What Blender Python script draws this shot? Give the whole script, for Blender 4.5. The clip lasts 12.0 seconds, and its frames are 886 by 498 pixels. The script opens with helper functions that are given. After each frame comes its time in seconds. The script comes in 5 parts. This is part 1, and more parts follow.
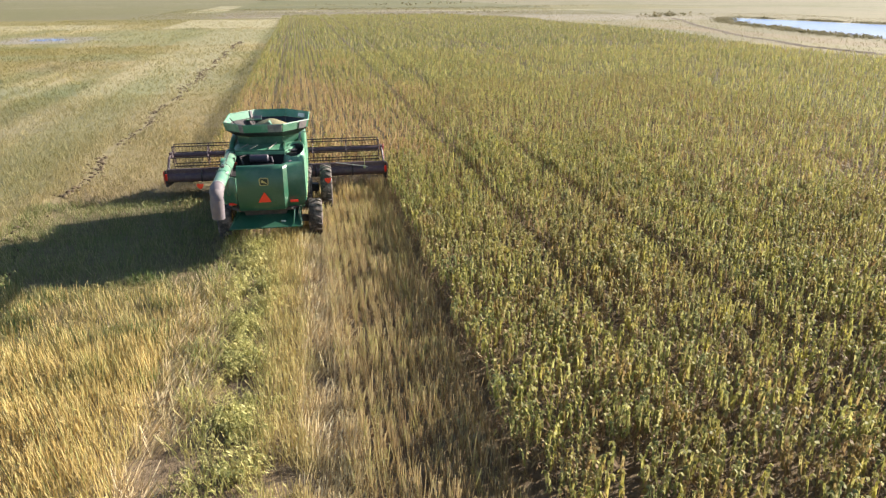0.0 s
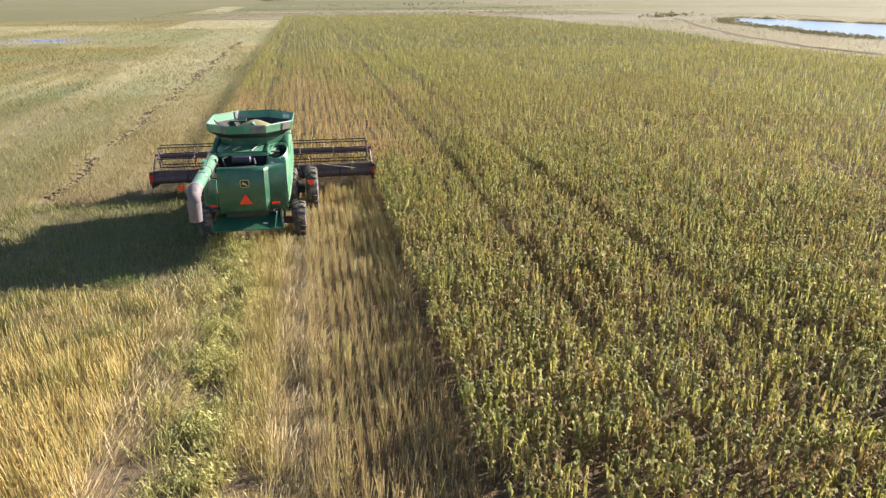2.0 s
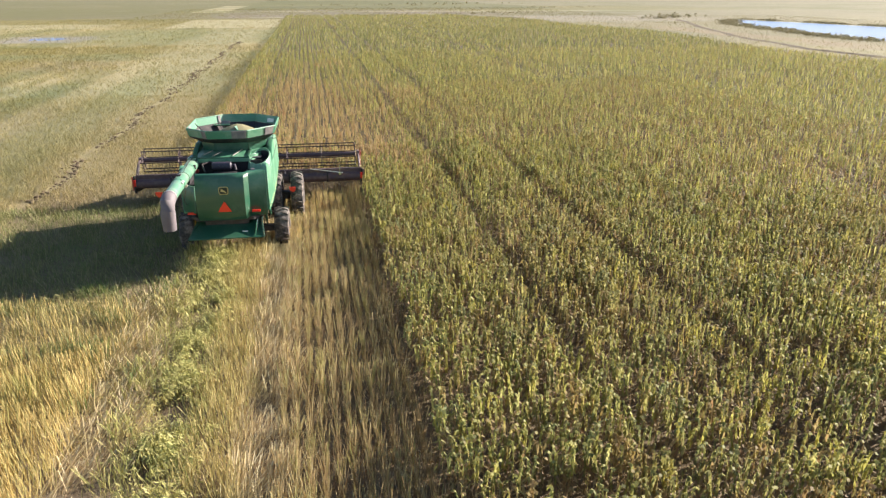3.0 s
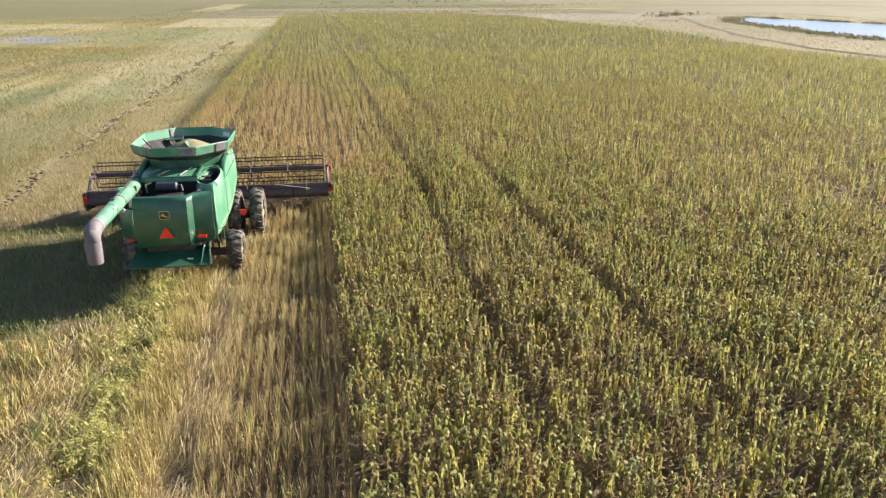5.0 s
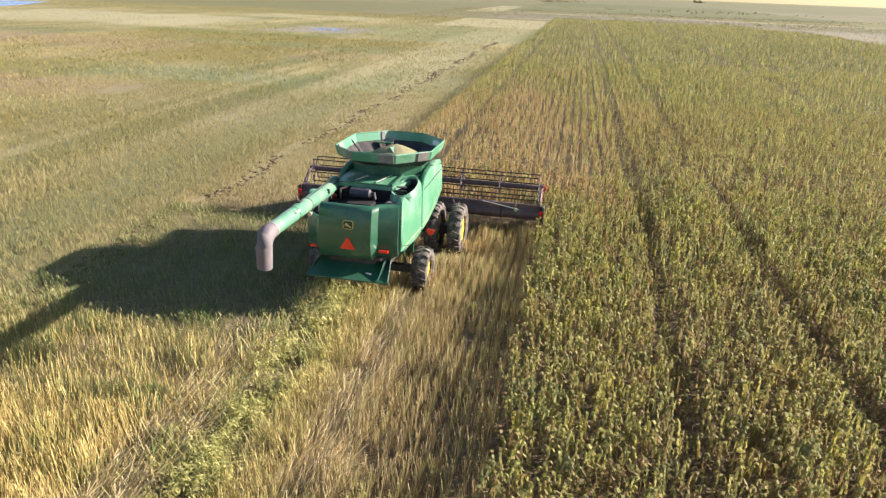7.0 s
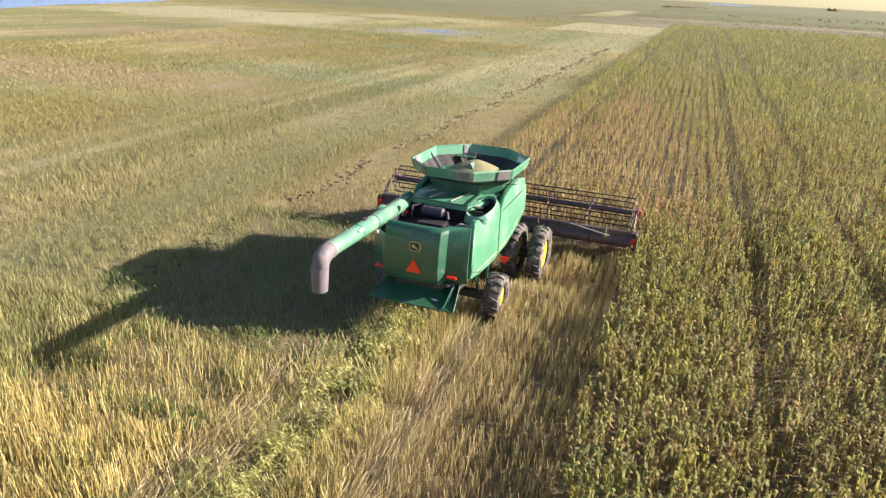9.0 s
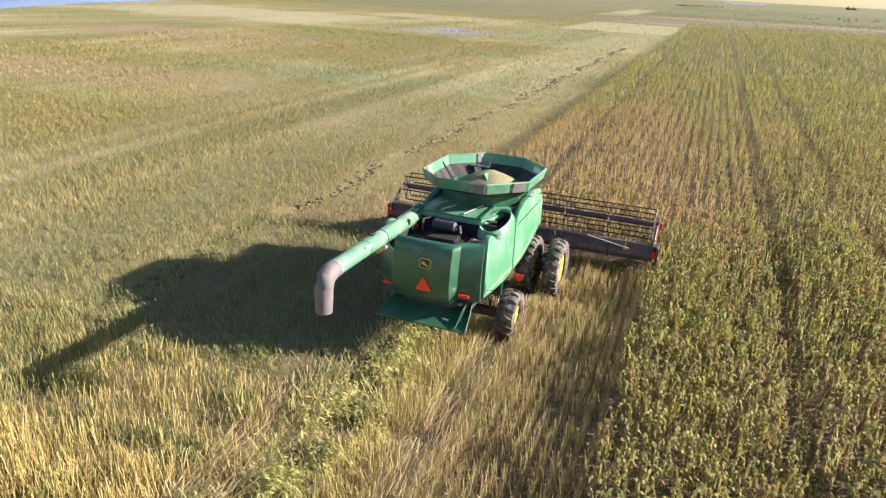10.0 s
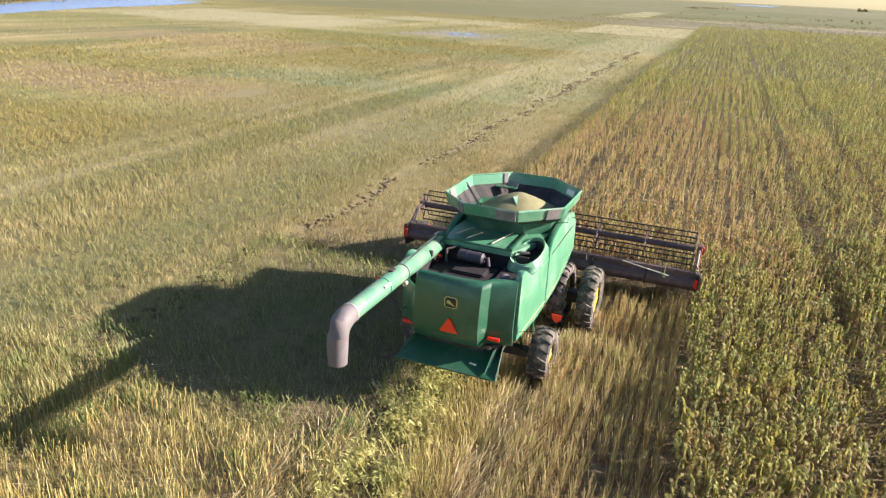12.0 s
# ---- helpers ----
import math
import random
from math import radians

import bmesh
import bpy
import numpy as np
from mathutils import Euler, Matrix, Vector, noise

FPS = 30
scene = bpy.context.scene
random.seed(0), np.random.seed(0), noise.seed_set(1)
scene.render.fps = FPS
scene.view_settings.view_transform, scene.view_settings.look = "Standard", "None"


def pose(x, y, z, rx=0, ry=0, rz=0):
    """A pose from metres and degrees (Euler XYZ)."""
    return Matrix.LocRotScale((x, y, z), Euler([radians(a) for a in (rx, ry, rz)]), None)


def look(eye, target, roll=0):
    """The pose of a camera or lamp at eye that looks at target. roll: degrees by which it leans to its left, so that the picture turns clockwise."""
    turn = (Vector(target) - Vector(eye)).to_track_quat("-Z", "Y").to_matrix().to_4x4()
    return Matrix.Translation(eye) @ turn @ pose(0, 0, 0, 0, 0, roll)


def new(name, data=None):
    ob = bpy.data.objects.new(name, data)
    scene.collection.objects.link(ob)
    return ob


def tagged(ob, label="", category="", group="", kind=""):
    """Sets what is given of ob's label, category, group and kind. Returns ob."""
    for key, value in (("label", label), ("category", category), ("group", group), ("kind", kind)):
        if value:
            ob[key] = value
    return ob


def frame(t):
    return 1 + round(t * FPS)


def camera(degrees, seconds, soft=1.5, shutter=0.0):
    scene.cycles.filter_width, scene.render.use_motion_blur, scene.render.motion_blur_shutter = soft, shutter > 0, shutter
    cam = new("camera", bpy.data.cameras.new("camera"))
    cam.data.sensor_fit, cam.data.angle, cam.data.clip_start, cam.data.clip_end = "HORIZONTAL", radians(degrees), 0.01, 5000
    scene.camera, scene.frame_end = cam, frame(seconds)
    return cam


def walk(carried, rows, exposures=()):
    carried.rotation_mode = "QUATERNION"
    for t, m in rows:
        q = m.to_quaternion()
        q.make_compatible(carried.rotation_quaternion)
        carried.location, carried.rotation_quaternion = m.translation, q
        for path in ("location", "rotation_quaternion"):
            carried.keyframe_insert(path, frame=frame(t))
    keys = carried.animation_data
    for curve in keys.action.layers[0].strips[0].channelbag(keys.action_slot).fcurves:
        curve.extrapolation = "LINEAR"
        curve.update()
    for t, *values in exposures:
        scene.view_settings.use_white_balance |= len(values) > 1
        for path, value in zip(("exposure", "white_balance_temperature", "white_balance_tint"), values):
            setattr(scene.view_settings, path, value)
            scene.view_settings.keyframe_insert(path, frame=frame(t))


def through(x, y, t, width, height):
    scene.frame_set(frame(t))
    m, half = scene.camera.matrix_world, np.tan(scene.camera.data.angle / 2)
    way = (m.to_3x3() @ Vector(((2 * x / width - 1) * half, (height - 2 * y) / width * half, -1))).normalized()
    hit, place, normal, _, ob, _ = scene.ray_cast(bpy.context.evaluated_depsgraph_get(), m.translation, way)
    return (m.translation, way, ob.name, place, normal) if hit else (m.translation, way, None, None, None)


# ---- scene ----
cam = camera(63.9, 12.0, soft=1.3)
PATH = [
    (0.0, 2.916, -28.173, 9.432, 70.05, 0.18, -8.36),
    (0.5, 3.038, -28.431, 9.406, 70.04, 0.29, -8.30),
    (1.0, 3.194, -28.370, 9.424, 70.01, 0.29, -8.27),
    (1.5, 3.440, -28.228, 9.447, 70.07, 0.18, -8.17),
    (2.0, 3.703, -28.022, 9.422, 70.08, 0.21, -8.09),
    (2.5, 4.069, -27.692, 9.463, 70.07, 0.09, -7.87),
    (3.0, 4.444, -27.251, 9.490, 70.08, -0.02, -7.80),
    (5.0, 6.074, -25.017, 9.708, 69.90, 0.08, -7.58),
    (5.5, 6.481, -24.273, 9.787, 69.95, 0.05, -7.56),
    (6.0, 6.812, -23.310, 9.824, 69.93, -0.01, -6.18),
    (6.5, 7.031, -22.376, 9.723, 70.11, -0.72, 1.47),
    (7.0, 7.282, -21.459, 9.675, 69.89, -2.10, 13.27),
    (7.5, 7.523, -20.791, 9.778, 69.52, -2.44, 18.18),
    (9.5, 7.422, -18.938, 9.773, 69.65, -2.92, 22.54),
    (10.0, 7.071, -18.345, 9.872, 69.53, -2.86, 23.13),
    (10.5, 6.694, -17.654, 9.935, 69.61, -2.74, 23.58),
    (11.0, 6.289, -17.117, 9.933, 69.65, -2.63, 23.65),
    (11.5, 5.968, -16.716, 9.907, 69.65, -2.84, 23.66),
    (12.0, 5.759, -16.459, 9.877, 69.71, -2.68, 23.77),
]
walk(cam, [(t, pose(x, y, z, rx, ry, rz)) for t, x, y, z, rx, ry, rz in PATH])

# ---- light: low afternoon sun from the right, clear sky ----
SUN_AWAY = Vector((2.13, 0.83, 0.99)).normalized()
world = bpy.data.worlds.new("sky")
scene.world = world
world.use_nodes = True
sky = world.node_tree.nodes.new("ShaderNodeTexSky")
sky.sky_type, sky.sun_disc = "NISHITA", False
sky.sun_elevation = math.asin(SUN_AWAY.z)
sky.sun_rotation = math.atan2(SUN_AWAY.x, SUN_AWAY.y)
sky.dust_density, sky.ozone_density = 0.5, 1.5
world.node_tree.links.new(sky.outputs[0], world.node_tree.nodes["Background"].inputs[0])
world.node_tree.nodes["Background"].inputs[1].default_value = 0.060
sun = new("sun", bpy.data.lights.new("sun", "SUN"))
sun.data.energy, sun.data.angle, sun.data.color = 5.0, radians(0.6), (1.0, 0.91, 0.785)
sun.matrix_world = look(SUN_AWAY * 60, (0, 0, 0))
scene.view_settings.exposure = 1.54

# ---- shader helpers ----


class Nodes:
    """A small wrapper that adds nodes to one tree."""

    def __init__(self, tree):
        self.t = tree

    def add(self, kind, **props):
        n = self.t.nodes.new("ShaderNode" + kind)
        for k, v in props.items():
            setattr(n, k, v)
        return n

    def link(self, a, b):
        self.t.links.new(a, b)

    def val(self, socket, v):
        if isinstance(v, (int, float)):
            socket.default_value = v
        elif isinstance(v, tuple):
            socket.default_value = (*v, 1.0) if len(v) == 3 and socket.type == "RGBA" else v
        else:
            self.link(v, socket)

    def math(self, op, a, b=0.0, clamp=False):
        n = self.add("Math", operation=op, use_clamp=clamp)
        self.val(n.inputs[0], a)
        self.val(n.inputs[1], b)
        return n.outputs[0]

    def noise(self, vec, scale, detail=4.0, rough=0.55):
        n = self.add("TexNoise")
        if vec is not None:
            self.link(vec, n.inputs["Vector"])
        n.inputs["Scale"].default_value, n.inputs["Detail"].default_value = scale, detail
        n.inputs["Roughness"].default_value = rough
        return n.outputs["Fac"]

    def ramp(self, fac, *stops):
        n = self.add("ValToRGB")
        while len(n.color_ramp.elements) < len(stops):
            n.color_ramp.elements.new(0.5)
        for e, (p, c) in zip(n.color_ramp.elements, stops):
            e.position, e.color = p, (*c, 1.0)
        self.link(fac, n.inputs[0])
        return n.outputs[0]

    def mix(self, fac, a, b, blend="MIX"):
        n = self.add("MixRGB", blend_type=blend)
        self.val(n.inputs[0], fac)
        self.val(n.inputs[1], a)
        self.val(n.inputs[2], b)
        return n.outputs[0]

    def step(self, x, lo, hi):
        n = self.add("MapRange", interpolation_type="SMOOTHSTEP")
        self.val(n.inputs[0], x)
        n.inputs[1].default_value, n.inputs[2].default_value = lo, hi
        return n.outputs[0]


def blank(name):
    m = bpy.data.materials.new(name)
    m.use_nodes = True
    n = Nodes(m.node_tree)
    return m, n, m.node_tree.nodes["Principled BSDF"]


def surface(name, colour, rough=0.6, metal=0.0, spread=0.12, scale=6.0, dirt=None, dirt_amount=0.3, bump=0.0, fine=60.0, coat=0.0):
    """A painted, rubber or metal surface with blotches, fine grain and an even film of dirt."""
    m, n, p = blank(name)
    pos = n.add("TexCoord").outputs["Object"]
    a, b = n.noise(pos, scale), n.noise(pos, fine, 3.0)
    c = n.mix(n.math("MULTIPLY", a, spread * 2), tuple(colour), tuple(v * 0.55 for v in colour))
    if dirt:
        c = n.mix(n.math("MULTIPLY", n.step(n.noise(pos, scale * 0.6, 6.0, 0.7), 0.42, 0.75), dirt_amount * 2, True), c, tuple(dirt))
        c = n.mix(n.math("MULTIPLY", n.step(b, 0.5, 0.8), dirt_amount), c, tuple(dirt))
    n.link(c, p.inputs["Base Color"])
    n.val(p.inputs["Roughness"], n.math("ADD", n.math("MULTIPLY", a, 0.3), rough - 0.15))
    p.inputs["Metallic"].default_value = metal
    p.inputs["Coat Weight"].default_value = coat
    if bump:
        k = n.add("Bump")
        k.inputs["Strength"].default_value, k.inputs["Distance"].default_value = bump, 0.01
        n.link(b, k.inputs["Height"])
        n.link(k.outputs[0], p.inputs["Normal"])
    return m


TURN = 2.7  # degrees by which the drilled rows run left of the y axis
CA, SA = math.cos(radians(TURN)), math.sin(radians(TURN))


def field_tone():
    """The colour of the ground by its place: soil, straw, green regrowth and the plots in the distance."""
    g = bpy.data.node_groups.new("field_tone", "ShaderNodeTree")
    g.interface.new_socket("Color", in_out="OUTPUT", socket_type="NodeSocketColor")
    n = Nodes(g)
    out = g.nodes.new("NodeGroupOutput")
    pos = n.add("NewGeometry").outputs["Position"]
    sep = n.add("SeparateXYZ")
    n.link(pos, sep.inputs[0])
    x, y = sep.outputs[0], sep.outputs[1]
    u = n.math("ADD", n.math("MULTIPLY", x, CA), n.math("MULTIPLY", y, SA))
    v = n.math("SUBTRACT", n.math("MULTIPLY", y, CA), n.math("MULTIPLY", x, SA))
    wob = n.math("MULTIPLY", n.math("SUBTRACT", n.noise(pos, 0.06, 5.0, 0.6), 0.5), 2.0)
    stretch = n.add("Mapping")
    stretch.inputs["Rotation"].default_value = (0, 0, radians(-TURN))
    stretch.inputs["Scale"].default_value = (0.11, 0.022, 1)
    n.link(pos, stretch.inputs[0])
    bands = n.noise(stretch.outputs[0], 1.0, 5.0, 0.6)
    broad = n.noise(pos, 0.018, 4.0, 0.55)
    fine = n.add("Mapping")
    fine.inputs["Rotation"].default_value = (0, 0, radians(-TURN))
    fine.inputs["Scale"].default_value = (0.40, 0.012, 1)
    n.link(pos, fine.inputs[0])
    bands = n.math("ADD", bands, n.math("MULTIPLY", n.math("SUBTRACT", n.noise(fine.outputs[0], 1.0, 3.0), 0.5), 0.35))
    c = n.ramp(bands, (0.30, (0.135, 0.14, 0.052)), (0.44, (0.23, 0.20, 0.076)), (0.56, (0.34, 0.27, 0.12)), (0.70, (0.46, 0.37, 0.19)))
    c = n.mix(n.math("MULTIPLY", n.step(broad, 0.47, 0.66), 0.7), c, (0.22, 0.205, 0.065))
    c = n.mix(n.math("MULTIPLY", n.step(n.noise(pos, 0.35, 5.0, 0.6), 0.52, 0.7), 0.45), c, (0.16, 0.195, 0.07))

    def plot(colour, cu, cv, hu, hv, soft=0.25, wobble=0.3, amount=0.85):
        nonlocal c
        du = n.math("DIVIDE", n.math("ABSOLUTE", n.math("SUBTRACT", u, cu)), hu)
        dv = n.math("DIVIDE", n.math("ABSOLUTE", n.math("SUBTRACT", v, cv)), hv)
        d = n.math("ADD", n.math("MAXIMUM", du, dv), n.math("MULTIPLY", wob, wobble))
        m = n.math("SUBTRACT", 1.0, n.step(d, 1 - soft, 1 + soft))
        c = n.mix(n.math("MULTIPLY", m, amount), c, colour)

    for p in PLOTS:
        plot(*p)
    far = n.step(n.math("ABSOLUTE", n.math("SUBTRACT", v, 60.0)), 190.0, 240.0)
    blot = n.math("ADD", n.math("MULTIPLY", n.noise(pos, 0.011, 6.0, 0.62), 0.6), n.math("MULTIPLY", n.noise(pos, 0.05, 5.0, 0.6), 0.4))
    c = n.mix(n.math("MULTIPLY", n.math("MULTIPLY", far, 0.8), n.step(blot, 0.46, 0.60)), c, (0.155, 0.145, 0.05))
    c = n.mix(n.math("MULTIPLY", n.math("MULTIPLY", far, 0.35), n.step(blot, 0.46, 0.36)), c, (0.28, 0.24, 0.14))
    # soil shows under the standing crop and between the stubble rows
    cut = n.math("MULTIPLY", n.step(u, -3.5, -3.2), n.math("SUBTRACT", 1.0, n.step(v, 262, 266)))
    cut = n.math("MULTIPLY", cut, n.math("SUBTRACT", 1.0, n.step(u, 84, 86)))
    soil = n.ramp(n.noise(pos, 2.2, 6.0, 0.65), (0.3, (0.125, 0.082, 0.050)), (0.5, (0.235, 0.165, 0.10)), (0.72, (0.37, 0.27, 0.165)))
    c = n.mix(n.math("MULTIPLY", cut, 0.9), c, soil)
    # shade under the standing crop, painted dark into the ground colour
    crop_shade = n.math("MULTIPLY", cut, n.math("MAXIMUM", n.step(u, 5.2, 5.5), n.step(v, 8.6, 9.2)))
    c = n.mix(n.math("MULTIPLY", crop_shade, 0.8), c, (0.095, 0.070, 0.030))
    near = n.math("MULTIPLY", n.math("SUBTRACT", 1.0, n.step(n.math("ABSOLUTE", n.math("ADD", v, 14.0)), 20.0, 28.0)), n.step(u, -11.5, -9.0))
    c = n.mix(n.math("MULTIPLY", near, 0.55), c, soil)
    turf = n.math("MULTIPLY", n.math("SUBTRACT", 1.0, n.step(n.math("ABSOLUTE", n.math("SUBTRACT", v, 10.0)), 22.0, 40.0)), n.math("MULTIPLY", n.step(u, -44.0, -26.0), n.math("SUBTRACT", 1.0, n.step(u, -4.0, -3.0))))
    c = n.mix(n.math("MULTIPLY", turf, 0.25), c, soil)
    n.link(c, out.inputs[0])
    return g


# colour, centre u and v, half sizes, softness, wobble, amount
PALE, OCHRE, GREEN, RUST, BROWN = (0.41, 0.36, 0.21), (0.215, 0.175, 0.045), (0.18, 0.20, 0.08), (0.31, 0.215, 0.125), (0.21, 0.175, 0.115)
PLOTS = [
    (OCHRE, -95, 330, 90, 130, 0.2, 0.3, 0.8),
    ((0.145, 0.135, 0.052), 0, 1650, 3000, 1400, 0.02, 0.05, 0.75),
    ((0.235, 0.20, 0.115), 580, 380, 500, 420, 0.05, 0.1, 0.75),
    ((0.21, 0.18, 0.11), 0, 1500, 2500, 1000, 0.2, 0.5, 0.35),
    (RUST, -62, 82, 32, 9, 0.5, 0.7, 0.6),
    (OCHRE, -42, 104, 26, 9, 0.4, 0.6, 0.8),
    (GREEN, -30, 92, 26, 6, 0.4, 0.6, 0.6),
    (OCHRE, -66, 48, 20, 10, 0.5, 0.6, 0.6),
    (PALE, -112, 150, 34, 26, 0.3, 0.6, 0.85),
    (PALE, -74, 200, 22, 14, 0.3, 0.6, 0.7),
    (GREEN, -22, 150, 22, 26, 0.4, 0.5, 0.6),
    (PALE, -20, 218, 15, 32, 0.06, 0.05, 0.95),
    (PALE, -14, 120, 6, 62, 0.4, 0.4, 0.5),
    (PALE, -42, 425, 8, 85, 0.1, 0.1, 0.9),
    (BROWN, 60, 296, 130, 30, 0.6, 1.0, 0.45),
    (OCHRE, 120, 420, 120, 60, 0.3, 0.5, 0.6),
    ((0.125, 0.125, 0.045), 62, 620, 96, 215, 0.06, 0.05, 0.9),
    ((0.23, 0.19, 0.14), 25, 322, 55, 62, 0.12, 0.2, 0.8),
    (PALE, 70, 352, 110, 7, 0.3, 0.5, 0.7),
    (PALE, 30, 268, 46, 4, 0.3, 0.5, 0.6),
    ((0.19, 0.17, 0.06), 62, 540, 96, 40, 0.3, 0.5, 0.6),
    ((0.30, 0.27, 0.25), -51, 139, 9, 10, 0.5, 0.8, 0.8),
    (GREEN, -24, 30, 12, 26, 0.6, 0.9, 0.5),
    (PALE, -15, 62, 5, 40, 0.5, 0.6, 0.6),
    (PALE, -38, 30, 4, 40, 0.6, 0.9, 0.35),
    (PALE, -25.0, 20, 0.7, 46, 0.4, 0.3, 0.6),
    (PALE, -27.8, 24, 0.7, 42, 0.4, 0.3, 0.5),
    ((0.15, 0.165, 0.06), -22.2, 24, 1.6, 46, 0.4, 0.3, 0.6),
    (PALE, -19.4, 16, 0.8, 40, 0.5, 0.3, 0.45),
    ((0.17, 0.20, 0.075), -14.6, 30, 2.2, 40, 0.5, 0.4, 0.5),
    (OCHRE, -41, 18, 13, 7, 0.5, 0.6, 0.9),
    (RUST, -50, 36, 17, 6.5, 0.5, 0.6, 0.7),
    ((0.19, 0.215, 0.11), -35, 51, 12, 5, 0.5, 0.6, 0.55),
    (OCHRE, -43, 76, 9, 14, 0.4, 0.6, 0.9),
    ((0.17, 0.165, 0.04), -64, 115, 20, 6, 0.4, 0.6, 0.85),
    ((0.15, 0.175, 0.065), -16.5, 5, 3.5, 14, 0.6, 0.8, 0.25),
    ((0.36, 0.31, 0.26), 92, 240, 60, 30, 0.5, 0.9, 0.5),
    (RUST, 103, 128, 5, 46, 0.5, 0.9, 0.5),
]
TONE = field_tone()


def with_tone(n):
    g = n.add("Group")
    g.node_tree = TONE
    return g.outputs[0]


def ground_material():
    m, n, p = blank("field_ground")
    pos = n.add("NewGeometry").outputs["Position"]
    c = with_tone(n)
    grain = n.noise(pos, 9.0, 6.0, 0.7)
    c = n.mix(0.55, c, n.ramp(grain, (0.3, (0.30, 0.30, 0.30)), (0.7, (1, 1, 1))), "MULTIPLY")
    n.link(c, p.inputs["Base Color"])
    p.inputs["Roughness"].default_value = 0.95
    k = n.add("Bump")
    k.inputs["Strength"].default_value, k.inputs["Distance"].default_value = 0.8, 0.12
    n.link(n.noise(pos, 5.0, 7.0, 0.7), k.inputs["Height"])
    n.link(k.outputs[0], p.inputs["Normal"])
    return m


DRY = np.array((0.78, 0.78, 0.86))  # dry plants reflect a little less than fresh straw


def foliage(name, stops, tone=0.0, patch=None, patch_scale=0.12, through=0.3, plants=()):
    """Leaves or straw: every blade its own colour, mixed with the colour of the ground it grows on."""
    m, n, p = blank(name)
    stops = [(at, tuple(DRY * c)) for at, c in stops]
    patch = tuple(float(k) for k in DRY * patch) if patch else None
    geo = n.add("NewGeometry")
    c = n.ramp(geo.outputs["Random Per Island"], *stops)
    if patch:
        c = n.mix(n.math("MULTIPLY", n.step(n.noise(geo.outputs["Position"], patch_scale, 5.0, 0.62), 0.47, 0.64), 0.75), c, n.mix(0.35, patch, c))
    # single plants turn brown, yellow or blue-green as a whole
    for k, colour in enumerate(plants):
        flat = n.add("Mapping")
        flat.inputs["Scale"].default_value, flat.inputs["Location"].default_value = (1, 1, 0.25), (37.0 * k, 11.0 * k, 0)
        n.link(geo.outputs["Position"], flat.inputs[0])
        c = n.mix(n.math("MULTIPLY", n.step(n.noise(flat.outputs[0], 1.5, 3.0, 0.7), 0.51, 0.64), 0.62), c, tuple(float(q) for q in DRY * colour))
    if tone:
        c = n.mix(tone, c, with_tone(n))
    p.inputs["Roughness"].default_value = 0.62
    p.inputs["Specular IOR Level"].default_value = 0.25
    n.link(c, p.inputs["Base Color"])
    tr = n.add("BsdfTranslucent")
    n.link(c, tr.inputs[0])
    s = n.add("MixShader")
    s.inputs[0].default_value = through
    n.link(p.outputs[0], s.inputs[1])
    n.link(tr.outputs[0], s.inputs[2])
    n.link(s.outputs[0], m.node_tree.nodes["Material Output"].inputs[0])
    return m


def water_material():
    m, n, p = blank("pond_water")
    # sky blue painted into the base colour, since mirroring is kept weak
    p.inputs["Base Color"].default_value = (0.20, 0.27, 0.50, 1)
    p.inputs["Roughness"].default_value = 0.2
    p.inputs["Specular IOR Level"].default_value = 0.25
    p.inputs["IOR"].default_value = 1.33
    pos = n.add("NewGeometry").outputs["Position"]
    k = n.add("Bump")
    k.inputs["Strength"].default_value, k.inputs["Distance"].default_value = 1.0, 0.35
    n.link(n.noise(pos, 0.9, 4.0), k.inputs["Height"])
    n.link(k.outputs[0], p.inputs["Normal"])
    return m


GROUND = ground_material()
HEMP = foliage("hemp_leaves", [(0.0, (0.15, 0.16, 0.058)), (0.22, (0.265, 0.27, 0.08)), (0.52, (0.455, 0.445, 0.12)), (0.84, (0.70, 0.655, 0.24)), (1.0, (0.38, 0.23, 0.105))],
               patch=(0.43, 0.355, 0.13), through=0.50, plants=((0.26, 0.30, 0.14), (0.60, 0.53, 0.11), (0.37, 0.215, 0.10)))
RUSTY = foliage("rusty_crop_leaves", [(0.0, (0.39, 0.26, 0.12)), (0.35, (0.58, 0.41, 0.185)), (0.7, (0.70, 0.53, 0.24)), (1.0, (0.52, 0.47, 0.16))], patch=(0.60, 0.44, 0.20), patch_scale=0.2, through=0.45, plants=((0.42, 0.22, 0.11),))
STEM = foliage("crop_stems", [(0.0, (0.31, 0.19, 0.10)), (0.4, (0.44, 0.30, 0.145)), (0.75, (0.54, 0.42, 0.18)), (1.0, (0.36, 0.37, 0.12))], through=0.4)
YELLOWISH = foliage("yellow_stubble", [(0.0, (0.40, 0.31, 0.12)), (0.4, (0.62, 0.49, 0.18)), (0.75, (0.80, 0.66, 0.28)), (1.0, (0.44, 0.46, 0.14))], patch=(0.60, 0.47, 0.18), patch_scale=0.5, through=0.25)
GOLD = foliage("golden_stubble", [(0.0, (0.44, 0.30, 0.10)), (0.4, (0.66, 0.48, 0.16)), (0.75, (0.82, 0.65, 0.28)), (1.0, (0.46, 0.46, 0.13))], patch=(0.50, 0.47, 0.14), patch_scale=0.3, through=0.2)
MIXED = foliage("grassy_stubble", [(0.0, (0.23, 0.24, 0.08)), (0.35, (0.39, 0.34, 0.12)), (0.7, (0.57, 0.46, 0.19)), (0.9, (0.70, 0.58, 0.28)), (1.0, (0.22, 0.33, 0.10))], patch=(0.24, 0.31, 0.09), patch_scale=0.35, through=0.25)
